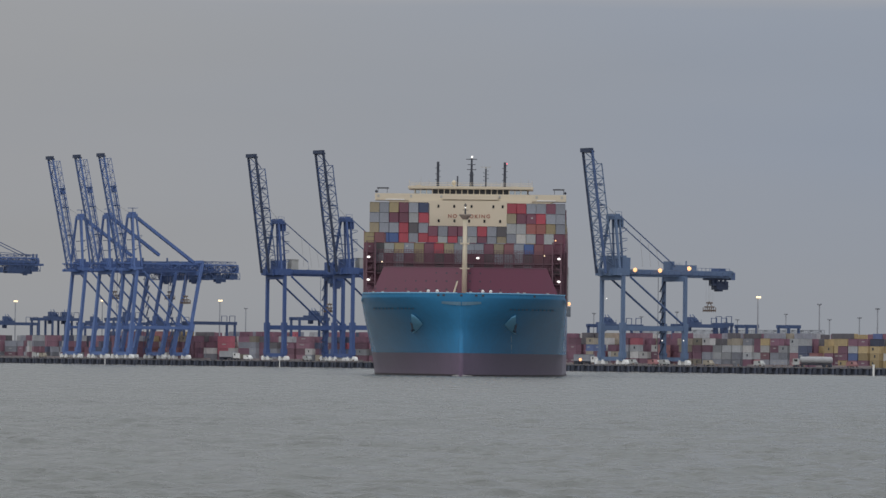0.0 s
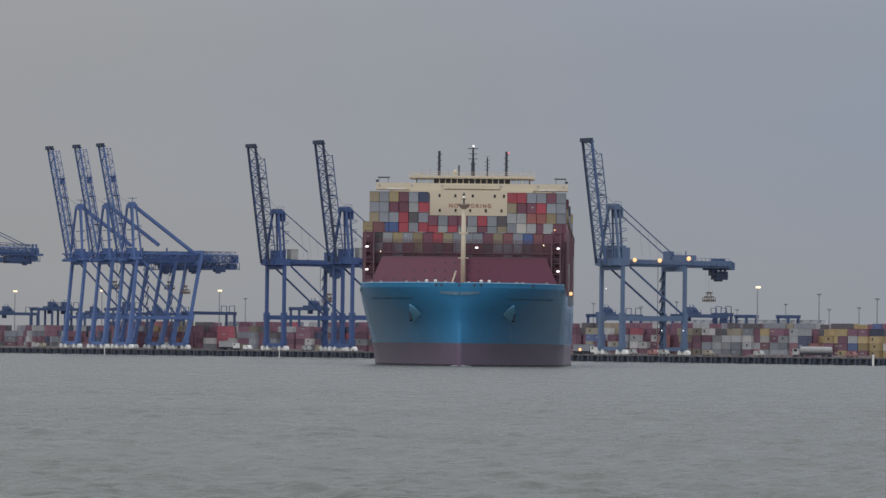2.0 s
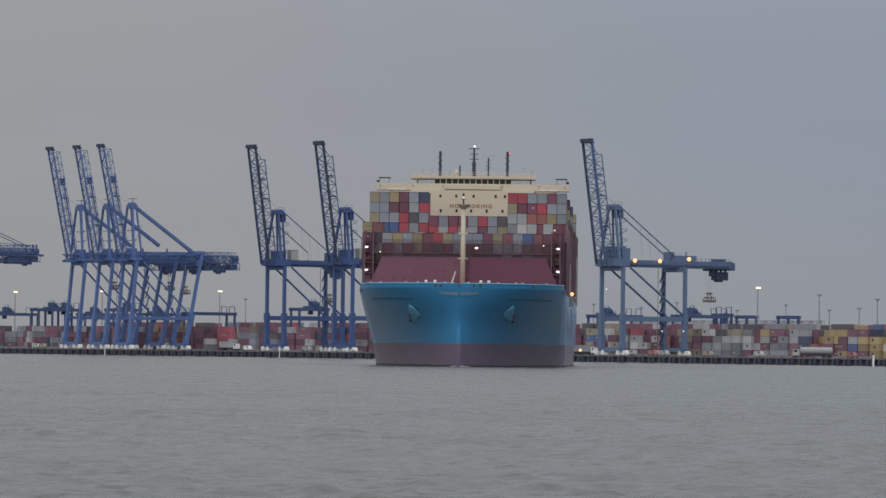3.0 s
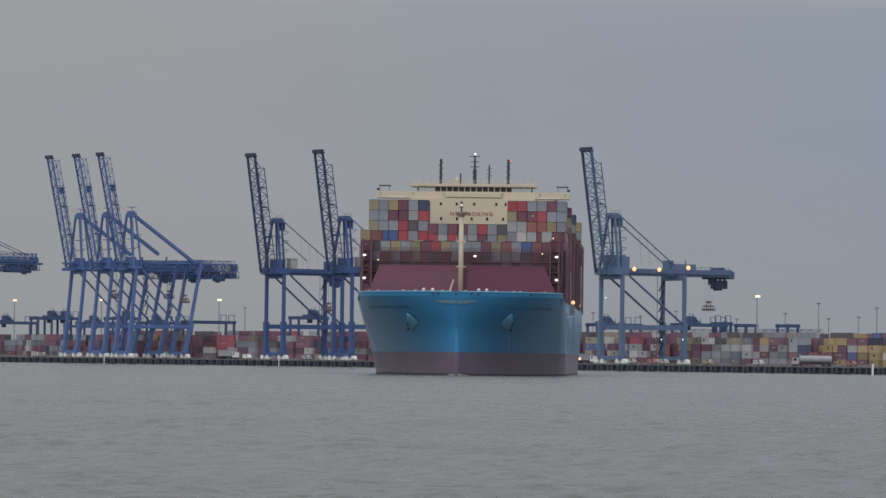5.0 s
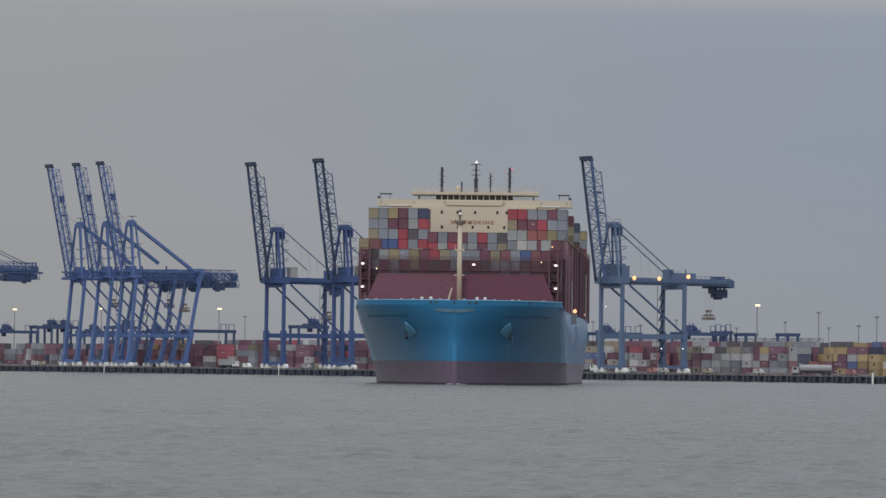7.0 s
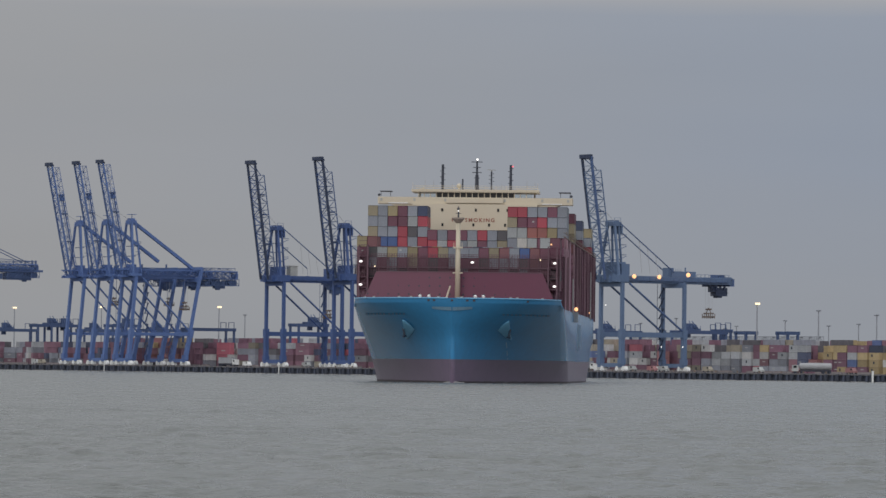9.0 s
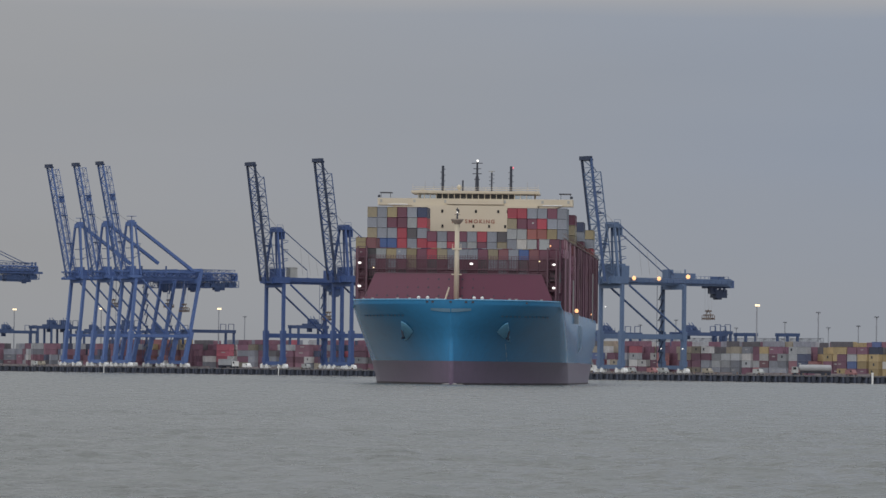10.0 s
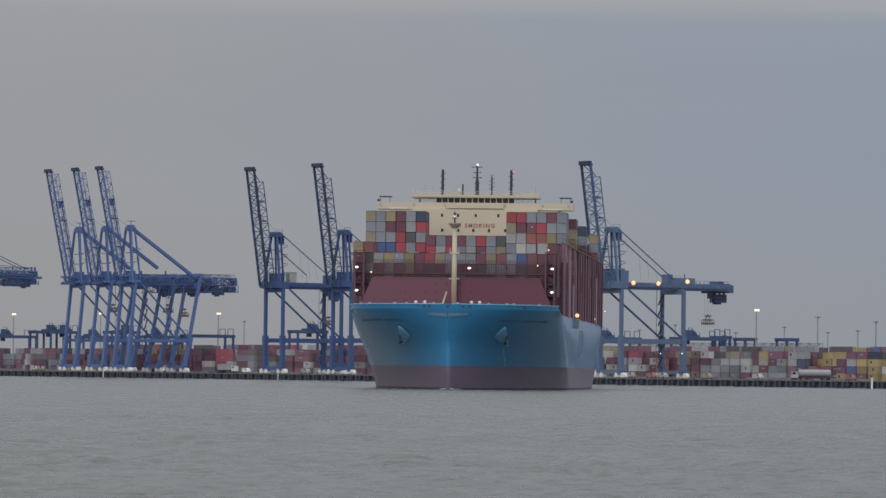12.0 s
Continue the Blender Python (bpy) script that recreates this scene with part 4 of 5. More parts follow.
def quay_crane(m, paint_main, label, *, wide=16.6, deck=36.0, apex=60.0, reach=54.0, boom=50.0, lean=6.5, slant=(0.0, 0.0), lit=False, trolley=44.0, lift=None, hang=22.0, stay_fat=0.35, boom_wide=6.4, girder_truss=False, house=6.8, stay_to=None, stay_part=1.0):
    """A ship-to-shore gantry crane: x runs inland from the waterside rail, y along the rails, z up from the quay."""
    c = thing("quay_crane", m, label, "crane", "quay cranes")
    g, hw = 30.5, wide / 2
    base = 2.4
    tops = {}
    for x0, sl in ((0.0, slant[0]), (g, slant[1])):
        for y in (-hw, hw):
            leg = Shape().beam((x0, y, base), (x0 + sl, y, deck), 1.25, 1.35, (0, 1, 0))
            leg.beam((x0, y, base + 0.3), (x0 + sl * 0.36, y, 15.4), 1.75, 1.9, (0, 1, 0)).beam((x0 + sl * 0.34, y, 13.2), (x0 + sl * 0.42, y, 16.8), 2.0, 2.3, (0, 1, 0)).beam((x0, y, base + 0.3), (x0, y, base + 2.6), 2.2, 2.6, (0, 1, 0))
            part("leg", leg, paint_main, c)
        part("sill_beam", Shape().beam((x0, -hw - 1, base), (x0, hw + 1, base), 1.6, 1.6), paint_main, c)
        for y in (-hw, hw):
            bog = Shape()
            for k in (-3.0, -1.5, 1.5, 3.0):
                bog.tube((x0 - 0.5, y + k, 0.45), (x0 + 0.5, y + k, 0.45), 0.45, 0.45, 10)
            for k in (-2.25, 2.25):         # two housings with humped gear cases, joined by an equaliser
                w = 1.25 if k < 0 else 1.1
                bog.add([(x0 + a, y + k + b, z) for a in (-0.85, 0.85) for b, z in ((-w, 0.3), (w, 0.3), (w, 1.1), (w * 0.45, 2.1), (-w * 0.55, 1.9), (-w, 1.0))],
                        [(0, 1, 2, 3, 4, 5), (11, 10, 9, 8, 7, 6)] + [(i, i + 6, (i + 1) % 6 + 6, (i + 1) % 6) for i in range(6)])
            bog.box(x0 - 0.5, y - 1.2, 1.5, x0 + 0.5, y + 1.2, 2.0)
            part("bogie", bog, WHITE, c, "white wheel bogie")
    z_tie = 14.7
    for y in (-hw, hw):
        part("portal_beam", Shape().beam((slant[0] * 0.3, y, z_tie), (g + slant[1] * 0.3, y, z_tie), *((0.9, 1.3) if girder_truss else (1.1, 1.9))), paint_main, c)
        # the lit crane's braces take a darker blue in place of shade
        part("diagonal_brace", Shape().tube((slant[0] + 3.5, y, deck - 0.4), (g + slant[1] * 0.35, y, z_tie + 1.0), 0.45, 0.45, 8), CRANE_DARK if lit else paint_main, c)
    for x in (slant[0], g + slant[1]):
        part("top_cross_beam", Shape().beam((x, -hw, deck - 0.6), (x, hw, deck - 0.6), 1.4, 2.2), paint_main, c)
    part("tie_cross_beam", Shape().beam((g + slant[1] * 0.3, -hw, z_tie + 0.2), (g + slant[1] * 0.3, hw, z_tie + 0.2), 1.2, 2.0), paint_main, c)
    # trolley girder with walkways
    gw = boom_wide / 2
    for y in (-gw, gw):
        s = Shape()
        if girder_truss:
            s.truss((-4, y, deck), (reach, y, deck), 0.9, 3.4, (0, 1, 0), (0, 0, 1), 0.55, 0.28, 16)
            s.beam((-4, y, deck + 0.3), (38, y, deck + 0.3), 0.9, 1.1)
        else:
            s.beam((-4, y, deck + 1.4), (reach, y, deck + 1.4), 1.2, 2.8)
        part("girder", s, paint_main, c)
        w = Shape().box(0, y + math.copysign(0.8, y), deck + 0.9, reach - 2, y + math.copysign(1.7, y), deck + 1.0)
        for k in range(0, int(reach) - 2, 3):
            w.beam((k, y + math.copysign(1.7, y), deck + 1.0), (k, y + math.copysign(1.7, y), deck + 2.2), 0.1)
        w.beam((0, y + math.copysign(1.7, y), deck + 2.2), (reach - 2, y + math.copysign(1.7, y), deck + 2.2), 0.1)
        part("walkway", w, CRANE_DARK, c)
    part("end_tie", Shape().beam((reach, -gw, deck + 1.4), (reach, gw, deck + 1.4), 1.4, 2.4).box(reach - 3, -gw, deck + 2.8, reach, gw, deck + 3.1), paint_main, c)
    if girder_truss:
        lx = g + slant[1]
        if stay_fat > 0.6:
            for y in (-hw, hw):
                part("leg_head", Shape().beam((lx, y, deck - 0.4), (lx + 0.9, y, deck + 4.6), 1.3, 1.5, (0, 1, 0)).beam((lx - 3.4, y, deck + 4.4), (lx + 1.2, y, deck + 4.4), 0.8, 1.0), paint_main, c)
            part("head_cross_beam", Shape().beam((lx + 0.9, -hw, deck + 4.4), (lx + 0.9, hw, deck + 4.4), 1.3, 1.7), paint_main, c)
            part("catwalk", Shape().box(4.0, -gw - 0.4, deck + 4.1, lx - 3.4, -gw, deck + 4.5).beam((9, -gw, deck + 4.5), (9, -gw, deck + 6.0), 0.5).beam((22, -gw, deck + 4.5), (22, -gw, deck + 6.2), 0.6), CRANE_DARK, c)
        else:           # the tall crane's backreach is a deep plated box with a pointed tail
            for y in (-gw, gw):
                s = Shape().beam((reach - 30, y, deck + 1.2), (reach - 2, y, deck + 0.6), 0.8, 3.0).beam((reach - 6, y, deck + 0.2), (reach + 3.0, y, deck + 0.2), 0.7, 1.1)
                part("backreach_plate", s, CRANE_DARK, c)
            s = Shape().box(reach - 29, -gw, deck - 4.2, reach - 20, gw, deck - 1.4).box(reach - 17.5, -gw, deck - 4.4, reach - 8, gw, deck - 0.8)
            part("underslung_house", s, CRANE_DARK, c)
            s = Shape().beam((reach - 26, -gw, deck + 6.2), (reach - 1, -gw, deck + 5.0), 0.3)
            for k in (22, 14, 7, 3, 1):
                s.beam((reach - k, -gw, deck + 1), (reach - k, -gw, deck + 5.6), 0.3 if k > 3 else 0.7)
            part("handrail", s, CRANE_DARK, c)
        part("service_gallery", Shape().truss((reach - 20, 0, deck - 3.2), (reach + 0.8, 0, deck - 3.2), boom_wide + 1.5, 3.0, (0, 1, 0), (0, 0, 1), 0.3, 0.2, 9).box(reach - 4, -gw, deck - 3.1, reach, gw, deck - 0.6), CRANE_DARK, c)
        part("upper_gallery", Shape().truss((reach - 22, 0, deck + 3.4), (reach - 1.0, 0, deck + 3.4), boom_wide, 1.6, (0, 1, 0), (0, 0, 1), 0.2, 0.14, 10), CRANE_DARK, c)
    # mast frame over the waterside legs
    for y in (-1, 1):
        part("mast_leg", Shape().beam((slant[0] - 1.5, y * hw, deck), (slant[0] - 0.6, y * 2.4, apex - 1.2), 0.8, 1.0, (0, 1, 0)), paint_main, c)
        part("mast_leg", Shape().beam((slant[0] + (4.0 if girder_truss else 2.8), y * hw * (0.6 if girder_truss else 0.42), deck + 2), (slant[0] + 1.4, y * 2.4, apex - 1.2), 0.6, 0.75, (0, 1, 0)), paint_main, c)
    hx = slant[0] + 0.4
    head = Shape()
    if girder_truss:        # a narrow sheave block under a small canopy
        head.box(hx - 1.5, -2.4, apex - 2.2, hx + 1.7, 2.4, apex - 0.2).box(hx - 1.0, -1.9, apex - 0.2, hx + 1.1, 1.9, apex + 0.7)
        head.beam((hx + 0.4, 0, apex + 0.7), (hx + 0.4, 0, apex + 2.4), 0.25).box(hx - 1.4, -1.6, apex + 2.4, hx + 2.2, 1.6, apex + 2.6)
    else:
        head.box(hx - 1.9, -3.0, apex - 1.4, hx + 1.9, 3.0, apex + 0.2).box(hx - 1.5, -2.3, apex + 0.2, hx + 1.3, 2.3, apex + 0.9)
        head.tube((hx - 0.9, -3.1, apex - 0.2), (hx - 0.9, 3.1, apex - 0.2), 1.0, 1.0, 12).box(hx + 1.9, -3.4, apex - 4.6, hx + 2.3, 3.4, apex - 1.2)
        head.beam((hx - 1.5, -3.0, apex + 1.8), (hx + 1.5, -3.0, apex + 1.8), 0.12).beam((hx - 1.5, -3.0, apex + 0.7), (hx - 1.5, -3.0, apex + 1.8), 0.12).beam((hx + 1.5, -3.0, apex + 0.1), (hx + 1.5, -3.0, apex + 1.8), 0.12)
    part("mast_head", head, paint_main, c)
    mid = Shape()
    for k in range(1, 3) if girder_truss else range(4):
        z = deck + 5 + (apex - deck - 8) * k / 4
        mid.beam((slant[0] - 0.8, -hw * 0.7, z), (slant[0] + 3.4, -hw * 0.7, z + 1.5), 0.22).beam((slant[0] + 0.5, -hw * 0.7, z), (slant[0] + 0.5, hw * 0.7, z), 0.3)
        mid.box(slant[0] + 2.4, -hw * 0.5, z + 2.0, slant[0] + 4.4, -hw * 0.5 + 2.0, z + 2.2)
    part("mast_bracing", mid, CRANE_DARK, c)
    block = Shape().box(slant[0] - 3.2, -hw - 0.3, deck + 0.2, slant[0] + 3.0, hw + 0.3, deck + 3.0).box(slant[0] - 1.0, -hw + 4.2, deck + 3.0, slant[0] + 3.2, hw - 4.0, deck + 6.8)
    if girder_truss:        # lighter: an open platform with a small winch house
        block = Shape().box(slant[0] - 3.0, -hw - 0.3, deck + 0.4, slant[0] + 3.0, hw + 0.3, deck + 1.6).box(slant[0] - 1.6, -hw + 3.0, deck + 1.6, slant[0] + 3.4, hw - 3.0, deck + 4.6).box(slant[0] - 0.9, -hw + 3.9, deck + 4.6, slant[0] + 2.2, hw - 4.0, deck + 5.9)
        for y in (-hw, -hw / 2, 0, hw / 2, hw):
            block.beam((slant[0] - 2.9, y, deck + 1.6), (slant[0] - 2.9, y, deck + 2.9), 0.14)
        block.beam((slant[0] - 2.9, -hw, deck + 2.9), (slant[0] - 2.9, hw, deck + 2.9), 0.14)
    if lit:
        block.box(slant[0] - 0.8, -hw + 3, deck + 6.8, slant[0] + 3.6, hw - 2.6, deck + 8.2).box(slant[0] + 0.6, -hw + 1.4, deck + 3.0, slant[0] + 4.4, -hw + 4.1, deck + 7.4)
    part("hinge_platform", block, paint_main, c)
    # raised boom: two lattice girders joined by ties
    root = slant[0] - (5.1 if girder_truss else 5.6)
    p, q = Vector((root, 0, deck + 1.0)), Vector((root - lean, 0, deck + 1.0 + boom))
    d = (q - p).normalized()
    out = Vector((d.z, 0, -d.x))
    for y in (-gw, gw):
        # the far chord's shade is put into its darker paint
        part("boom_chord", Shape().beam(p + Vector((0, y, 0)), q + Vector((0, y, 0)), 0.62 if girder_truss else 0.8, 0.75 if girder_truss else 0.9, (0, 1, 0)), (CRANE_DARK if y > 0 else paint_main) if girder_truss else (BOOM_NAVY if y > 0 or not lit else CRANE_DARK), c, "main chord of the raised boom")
    lace = Shape()
    for k in range(13):
        e, f = p.lerp(q, k / 13), p.lerp(q, (k + 1) / 13)
        y = gw if k % 2 else -gw
        lace.beam(e + Vector((0, y, 0)), f + Vector((0, -y, 0)), 0.26)
        lace.beam(f + Vector((0, y, 0)), f + Vector((0, -y, 0)), 0.22)
    part("boom_lacing", lace, paint_main, c)
    if girder_truss:
        up = Shape().truss(p.lerp(q, 0.05), p.lerp(q, 0.96), boom_wide * 0.8, 3.9, (0, 1, 0), out, 0.2, 0.13, 16)
        up.beam(p.lerp(q, 0.05) + out * 3.9, p.lerp(q, 0.7) + out * 3.9, 0.55, 0.5).beam(p.lerp(q, 0.66) + out * 3.4, p.lerp(q, 0.72) + out * 3.4, 2.2, 1.4)
    else:
        up = Shape().truss(p.lerp(q, 0.05), p.lerp(q, 0.88), boom_wide * 0.9, 4.2, (0, 1, 0), out, 0.34, 0.17, 14)
        up.beam(p.lerp(q, 0.88) + out * 4.2, q + out * 0.5, 0.25)
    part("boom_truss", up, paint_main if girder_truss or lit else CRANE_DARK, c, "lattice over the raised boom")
    tip = Shape().beam(q + Vector((-0.3, -gw - 0.4, 0)), q + Vector((-0.3, gw + 0.4, 0)), 1.5, 1.6).beam(q + Vector((1.2, -gw + 0.5, -0.6)), q + Vector((1.2, gw - 1.0, -0.6)), 0.6, 0.8)
    part("boom_tip", tip, BOOM_NAVY, c)
    for k in (0.3, 0.55, 0.72):
        part("boom_platform", Shape().box(p.lerp(q, k).x + 2.6, -2.0, p.lerp(q, k).z, p.lerp(q, k).x + 4.2, 2.0, p.lerp(q, k).z + 0.6), CRANE_DARK, c)
    # stays
    a = Vector((slant[0] + 1.6, 0, apex - 0.2))
    for y in ((0.0,) if stay_fat > 0.6 else (-3.0, 3.0)):
        if stay_fat > 0.6:
            end = Vector((a.x, y, a.z - 0.8)).lerp(Vector((g + slant[1] - 0.6, y, deck + 4.6)), stay_part)
            part("backstay", Shape().beam((a.x, y, a.z - 0.8), end, stay_fat, stay_fat), paint_main, c)
        elif lit or stay_to or y < 0:
            part("backstay", Shape().beam((a.x, y, a.z), (stay_to or g - 2.0, y, deck + 4.5), stay_fat), CRANE_DARK, c)
        else:           # the folded stay hangs lower and ends short, its link block beneath
            end = Vector((a.x, y, a.z - 5.5)).lerp(Vector((g - 2.0, y, deck - 1.0)), 0.62)
            part("backstay", Shape().beam((a.x, y, a.z - 5.5), end, stay_fat), CRANE_DARK, c)
            part("stay_link", Shape().box(end.x - 0.2, y - 0.5, end.z - 4.6, end.x + 1.0, y + 0.5, end.z - 3.4).beam((end.x + 0.4, y, end.z - 3.4), end, 0.08), CRANE_DARK, c)
        b = p.lerp(q, 0.55) + out * 3.6
        part("forestay", Shape().beam((slant[0] - 0.6, y, apex), (b.x, y, b.z), 0.13), GALVANISED, c)
    if stay_fat <= 0.6:
        hanger = Shape()
        for k in (0.35, 0.5, 0.65):
            h = Vector((a.x, -3, a.z)).lerp(Vector((g - 2.0, -3, deck + 4.5)), k)
            hanger.beam(h, (h.x + 1.5, -3, deck + 4), 0.1)
        part("stay_hanger", hanger, GALVANISED, c)
    # houses, trolley, spreader
    if house:
        part("electrical_house", Shape().box(house, -1.8, deck + 2.9, house + 3.6, 1.8, deck + 7.2).box(house - 0.2, -2.0, deck + 7.2, house + 3.8, 2.0, deck + 7.4), HOUSE_GREY, c, "pale grey electrical house")
    mh = Shape().box(g - 3.0, -gw + 0.5, deck + 2.9, g + (9.0 if lit else 1.5), gw - 0.5, deck + (3.6 if girder_truss else 5.0))
    if not girder_truss:
        mh.box(g - 4.2, -gw + 1.2, deck + 2.9, g - 1.6, gw - 1.2, deck + 6.4).box(g + 4, -gw + 1, deck + 2.9, g + 4.4, -gw + 1.4, deck + 6.6)
        for k in range(6):
            mh.beam((g - 3.0 + 0.9 * k, -gw + 0.5, deck + 5.0), (g - 3.0 + 0.9 * k, -gw + 0.5, deck + 6.0), 0.1)
    part("machinery_house", mh, paint_main, c)
    tr = Shape().box(trolley - 2.5, -gw + 0.5, deck - 0.8, trolley + 3.5, gw - 0.5, deck + 0.2)
    tr.box(trolley + 1.0, -gw + 0.8, deck - 4.6, trolley + 6.6, gw - 1.6, deck - 1.2)
    tr.box(trolley - 1.0, -gw + 0.9, deck - 3.0, trolley + 1.0, gw - 2.6, deck - 0.8)
    for k in range(4):          # cab rail, lamps and sheave blocks under the trolley
        tr.box(trolley - 1.8 + 2.1 * k, -gw + 0.2, deck - 1.6 - 0.5 * (k % 2), trolley - 1.0 + 2.1 * k, -gw + 0.9, deck - 0.7)
    tr.box(trolley + 2.0, -gw + 1.2, deck - 5.3, trolley + 4.2, gw - 2.2, deck - 4.6).beam((trolley + 0.6, -gw + 0.7, deck - 3.2), (trolley + 6.9, -gw + 0.7, deck - 3.2), 0.14)
    part("trolley", tr, BOOM_NAVY if lit else CRANE_DARK, c, "dark trolley with the driver's cab")
    if hang:
        trolley = trolley if lift is None else lift
        sp = Shape().box(trolley - 0.9, -2.4, hang + 0.1, trolley + 0.9, 2.4, hang + 0.5).box(trolley - 1.2, -2.9, hang - 1.5, trolley - 0.9, 2.9, hang - 0.9).box(trolley + 0.9, -2.9, hang - 1.5, trolley + 1.2, 2.9, hang - 0.9)
        for e in (-2.8, -1.4, 0.0, 1.4, 2.8):
            sp.box(trolley - 1.2, e - 0.12, hang - 1.8, trolley - 1.0, e + 0.12, hang + 0.1).box(trolley + 1.0, e - 0.12, hang - 1.8, trolley + 1.2, e + 0.12, hang + 0.1)
        sp.beam((trolley, -2, hang), (trolley, 0, hang + 2.4), 0.25).beam((trolley, 2, hang), (trolley, 0, hang + 2.4), 0.25).box(trolley - 0.7, -1.2, hang + 1.6, trolley + 0.7, 1.2, hang + 2.2)
        part("spreader", sp, SPREADER, c, "hanging yellow-brown spreader")
        rp = Shape()
        for y in (-1.4, 1.4):
            for x in (-0.7, 0.7):
                rp.beam((trolley + x, y, hang + 1), (trolley + x, y, deck - 0.8), 0.05)
        part("hoist_rope", rp, GALVANISED, c)
    st = Shape()
    for k in range(7):
        z = base + 2 + (deck - 6) * k / 7
        st.beam((g - 1.3, hw + 0.9, z), (g - 1.3, hw - 2.2, z + (deck - 6) / 7), 0.5, 0.2)
        st.box(g - 2.0, hw - 2.6, z, g - 0.9, hw + 1.2, z + 0.12)
    for y in (hw + 1.1, hw - 2.5):
        st.beam((g - 2.0, y, base), (g - 2.0, y, deck), 0.14)
    # darker on the lit crane: the shade at its rear leg is painted in
    part("stair_tower", st, BOOM_NAVY if lit else CRANE_DARK, c)
    if lit:
        for x in (7.0, 19.3):
            part("floodlight", Shape().ball((x, -gw - 2.4, deck + 2.5), 0.85, 0.7, 0.85), LAMP_ORANGE, c)
        part("floodlight", Shape().ball((g + 1.4, -hw - 0.6, deck + 3.5), 0.9, 0.7, 0.9), LAMP_ORANGE, c)
        tail = Shape()
        for k in range(9):          # junction boxes and rails along the tail
            tail.beam((g + 9 + 2.0 * k, -gw - 0.2, deck + 2.8), (g + 9 + 2.0 * k, -gw - 0.2, deck + 3.9), 0.14)
        tail.beam((g + 9, -gw - 0.2, deck + 3.9), (g + 25, -gw - 0.2, deck + 3.9), 0.12).box(reach - 6, -gw, deck + 2.8, reach - 3.6, gw, deck + 4.0).box(reach - 1, -gw - 0.6, deck - 0.6, reach + 1.0, gw + 0.6, deck + 2.4)
        part("tail_fittings", tail, CRANE_DARK, c)
        part("white_lamp", Shape().ball((1.6, hw - 1.0, 26.5), 0.22, 0.22, 0.22), LAMP_WHITE, c)
        for y in (-hw, hw):
            part("leg_lamp", Shape().ball((g - 1.4, y - 1.2, 10.0), 0.25, 0.25, 0.25), LAMP_WHITE, c)
    return c


RAIL = 3.0
# the near crane stands alone; the two in the middle and the four slant-legged ones far off are alike
quay_crane(quay_pose(quay_at(298.5, RAIL), RAIL), CRANE_PALE, "faded blue quay crane with raised boom and lit floodlights", wide=14.8, lit=True, deck=35.5, apex=59.5, boom=49.0, lean=7.4, reach=57.0, trolley=49.0, lift=48.0, hang=23.6, house=0)
mid_crane = quay_crane(quay_pose(quay_at(-297.0, RAIL), RAIL), CRANE_NAVY, "blue quay crane with raised lattice boom and straight legs", wide=14.8, deck=37.7, apex=62.0, boom=51.8, lean=7.8, reach=50.0, trolley=28.0, hang=23.5)
copy_thing(mid_crane, quay_pose(quay_at(-177.0, RAIL), RAIL))
quay_crane(quay_pose(quay_at(-567.0, RAIL), RAIL), CRANE_BLUE, "blue quay crane with slanted legs and raised boom", wide=12.6, deck=41.3, apex=68.0, boom=52.5, reach=60.5, lean=11.4, slant=(3.6, 7.4),
           trolley=48.0, lift=33.5, hang=27.8, stay_fat=1.4, boom_wide=4.6, girder_truss=True, house=0)
for u, lift in ((-609.5, 38.3), (-657.5, 23.0)):
    quay_crane(quay_pose(quay_at(u, RAIL), RAIL), CRANE_BLUE, "blue quay crane with slanted legs, raised boom and folded backstay", wide=12.6, deck=41.3, apex=68.0, boom=52.5, reach=60.5, lean=11.4, slant=(3.6, 7.4),
               trolley=48.0, lift=lift, hang=30.0, stay_fat=1.4, boom_wide=4.6, girder_truss=True, house=0, stay_part=0.84)
quay_crane(quay_pose(quay_at(-925.0, RAIL), RAIL), CRANE_BLUE, "tall blue quay crane with a long lattice backreach", wide=12.6, deck=47.0, apex=73.5, boom=54.0, reach=65.2, lean=11.8, slant=(3.6, 7.4),
           trolley=55.5, lift=30.0, hang=28.0, boom_wide=4.6, girder_truss=True, house=0, stay_to=59.0)

# ---- the yard ----
ZONES = [  # bearings (in units of 1 / LENS) and the paints that prevail between them
    (-1e6, -724, "grey pale grey dark plum"), (-724, -660, "plum grey dark navy pale"), (-660, -540, "plum grey dark navy maroon tan grey"),
    (-540, -440, "orange yellow plum grey navy dark"), (-440, -385, "maroon red dark grey"), (-385, -310, "pale grey white maroon"),
    (-310, -130, "plum navy pale red grey dark"), (-130, 280, "maroon blue white brown"), (280, 330, "tan white red maroon"),
    (330, 385, "tan grey maroon plum white dark"), (385, 430, "maroon plum maroon grey plum"), (430, 522, "white pale tan grey maroon plum"),
    (522, 562, "plum maroon dark maroon red"), (562, 616, "grey pale grey tan pale maroon"), (616, 666, "maroon pale navy grey plum"),
    (666, 722, "yellow yellow maroon plum"), (722, 1e6, "yellow plum blue pale yellow maroon")]


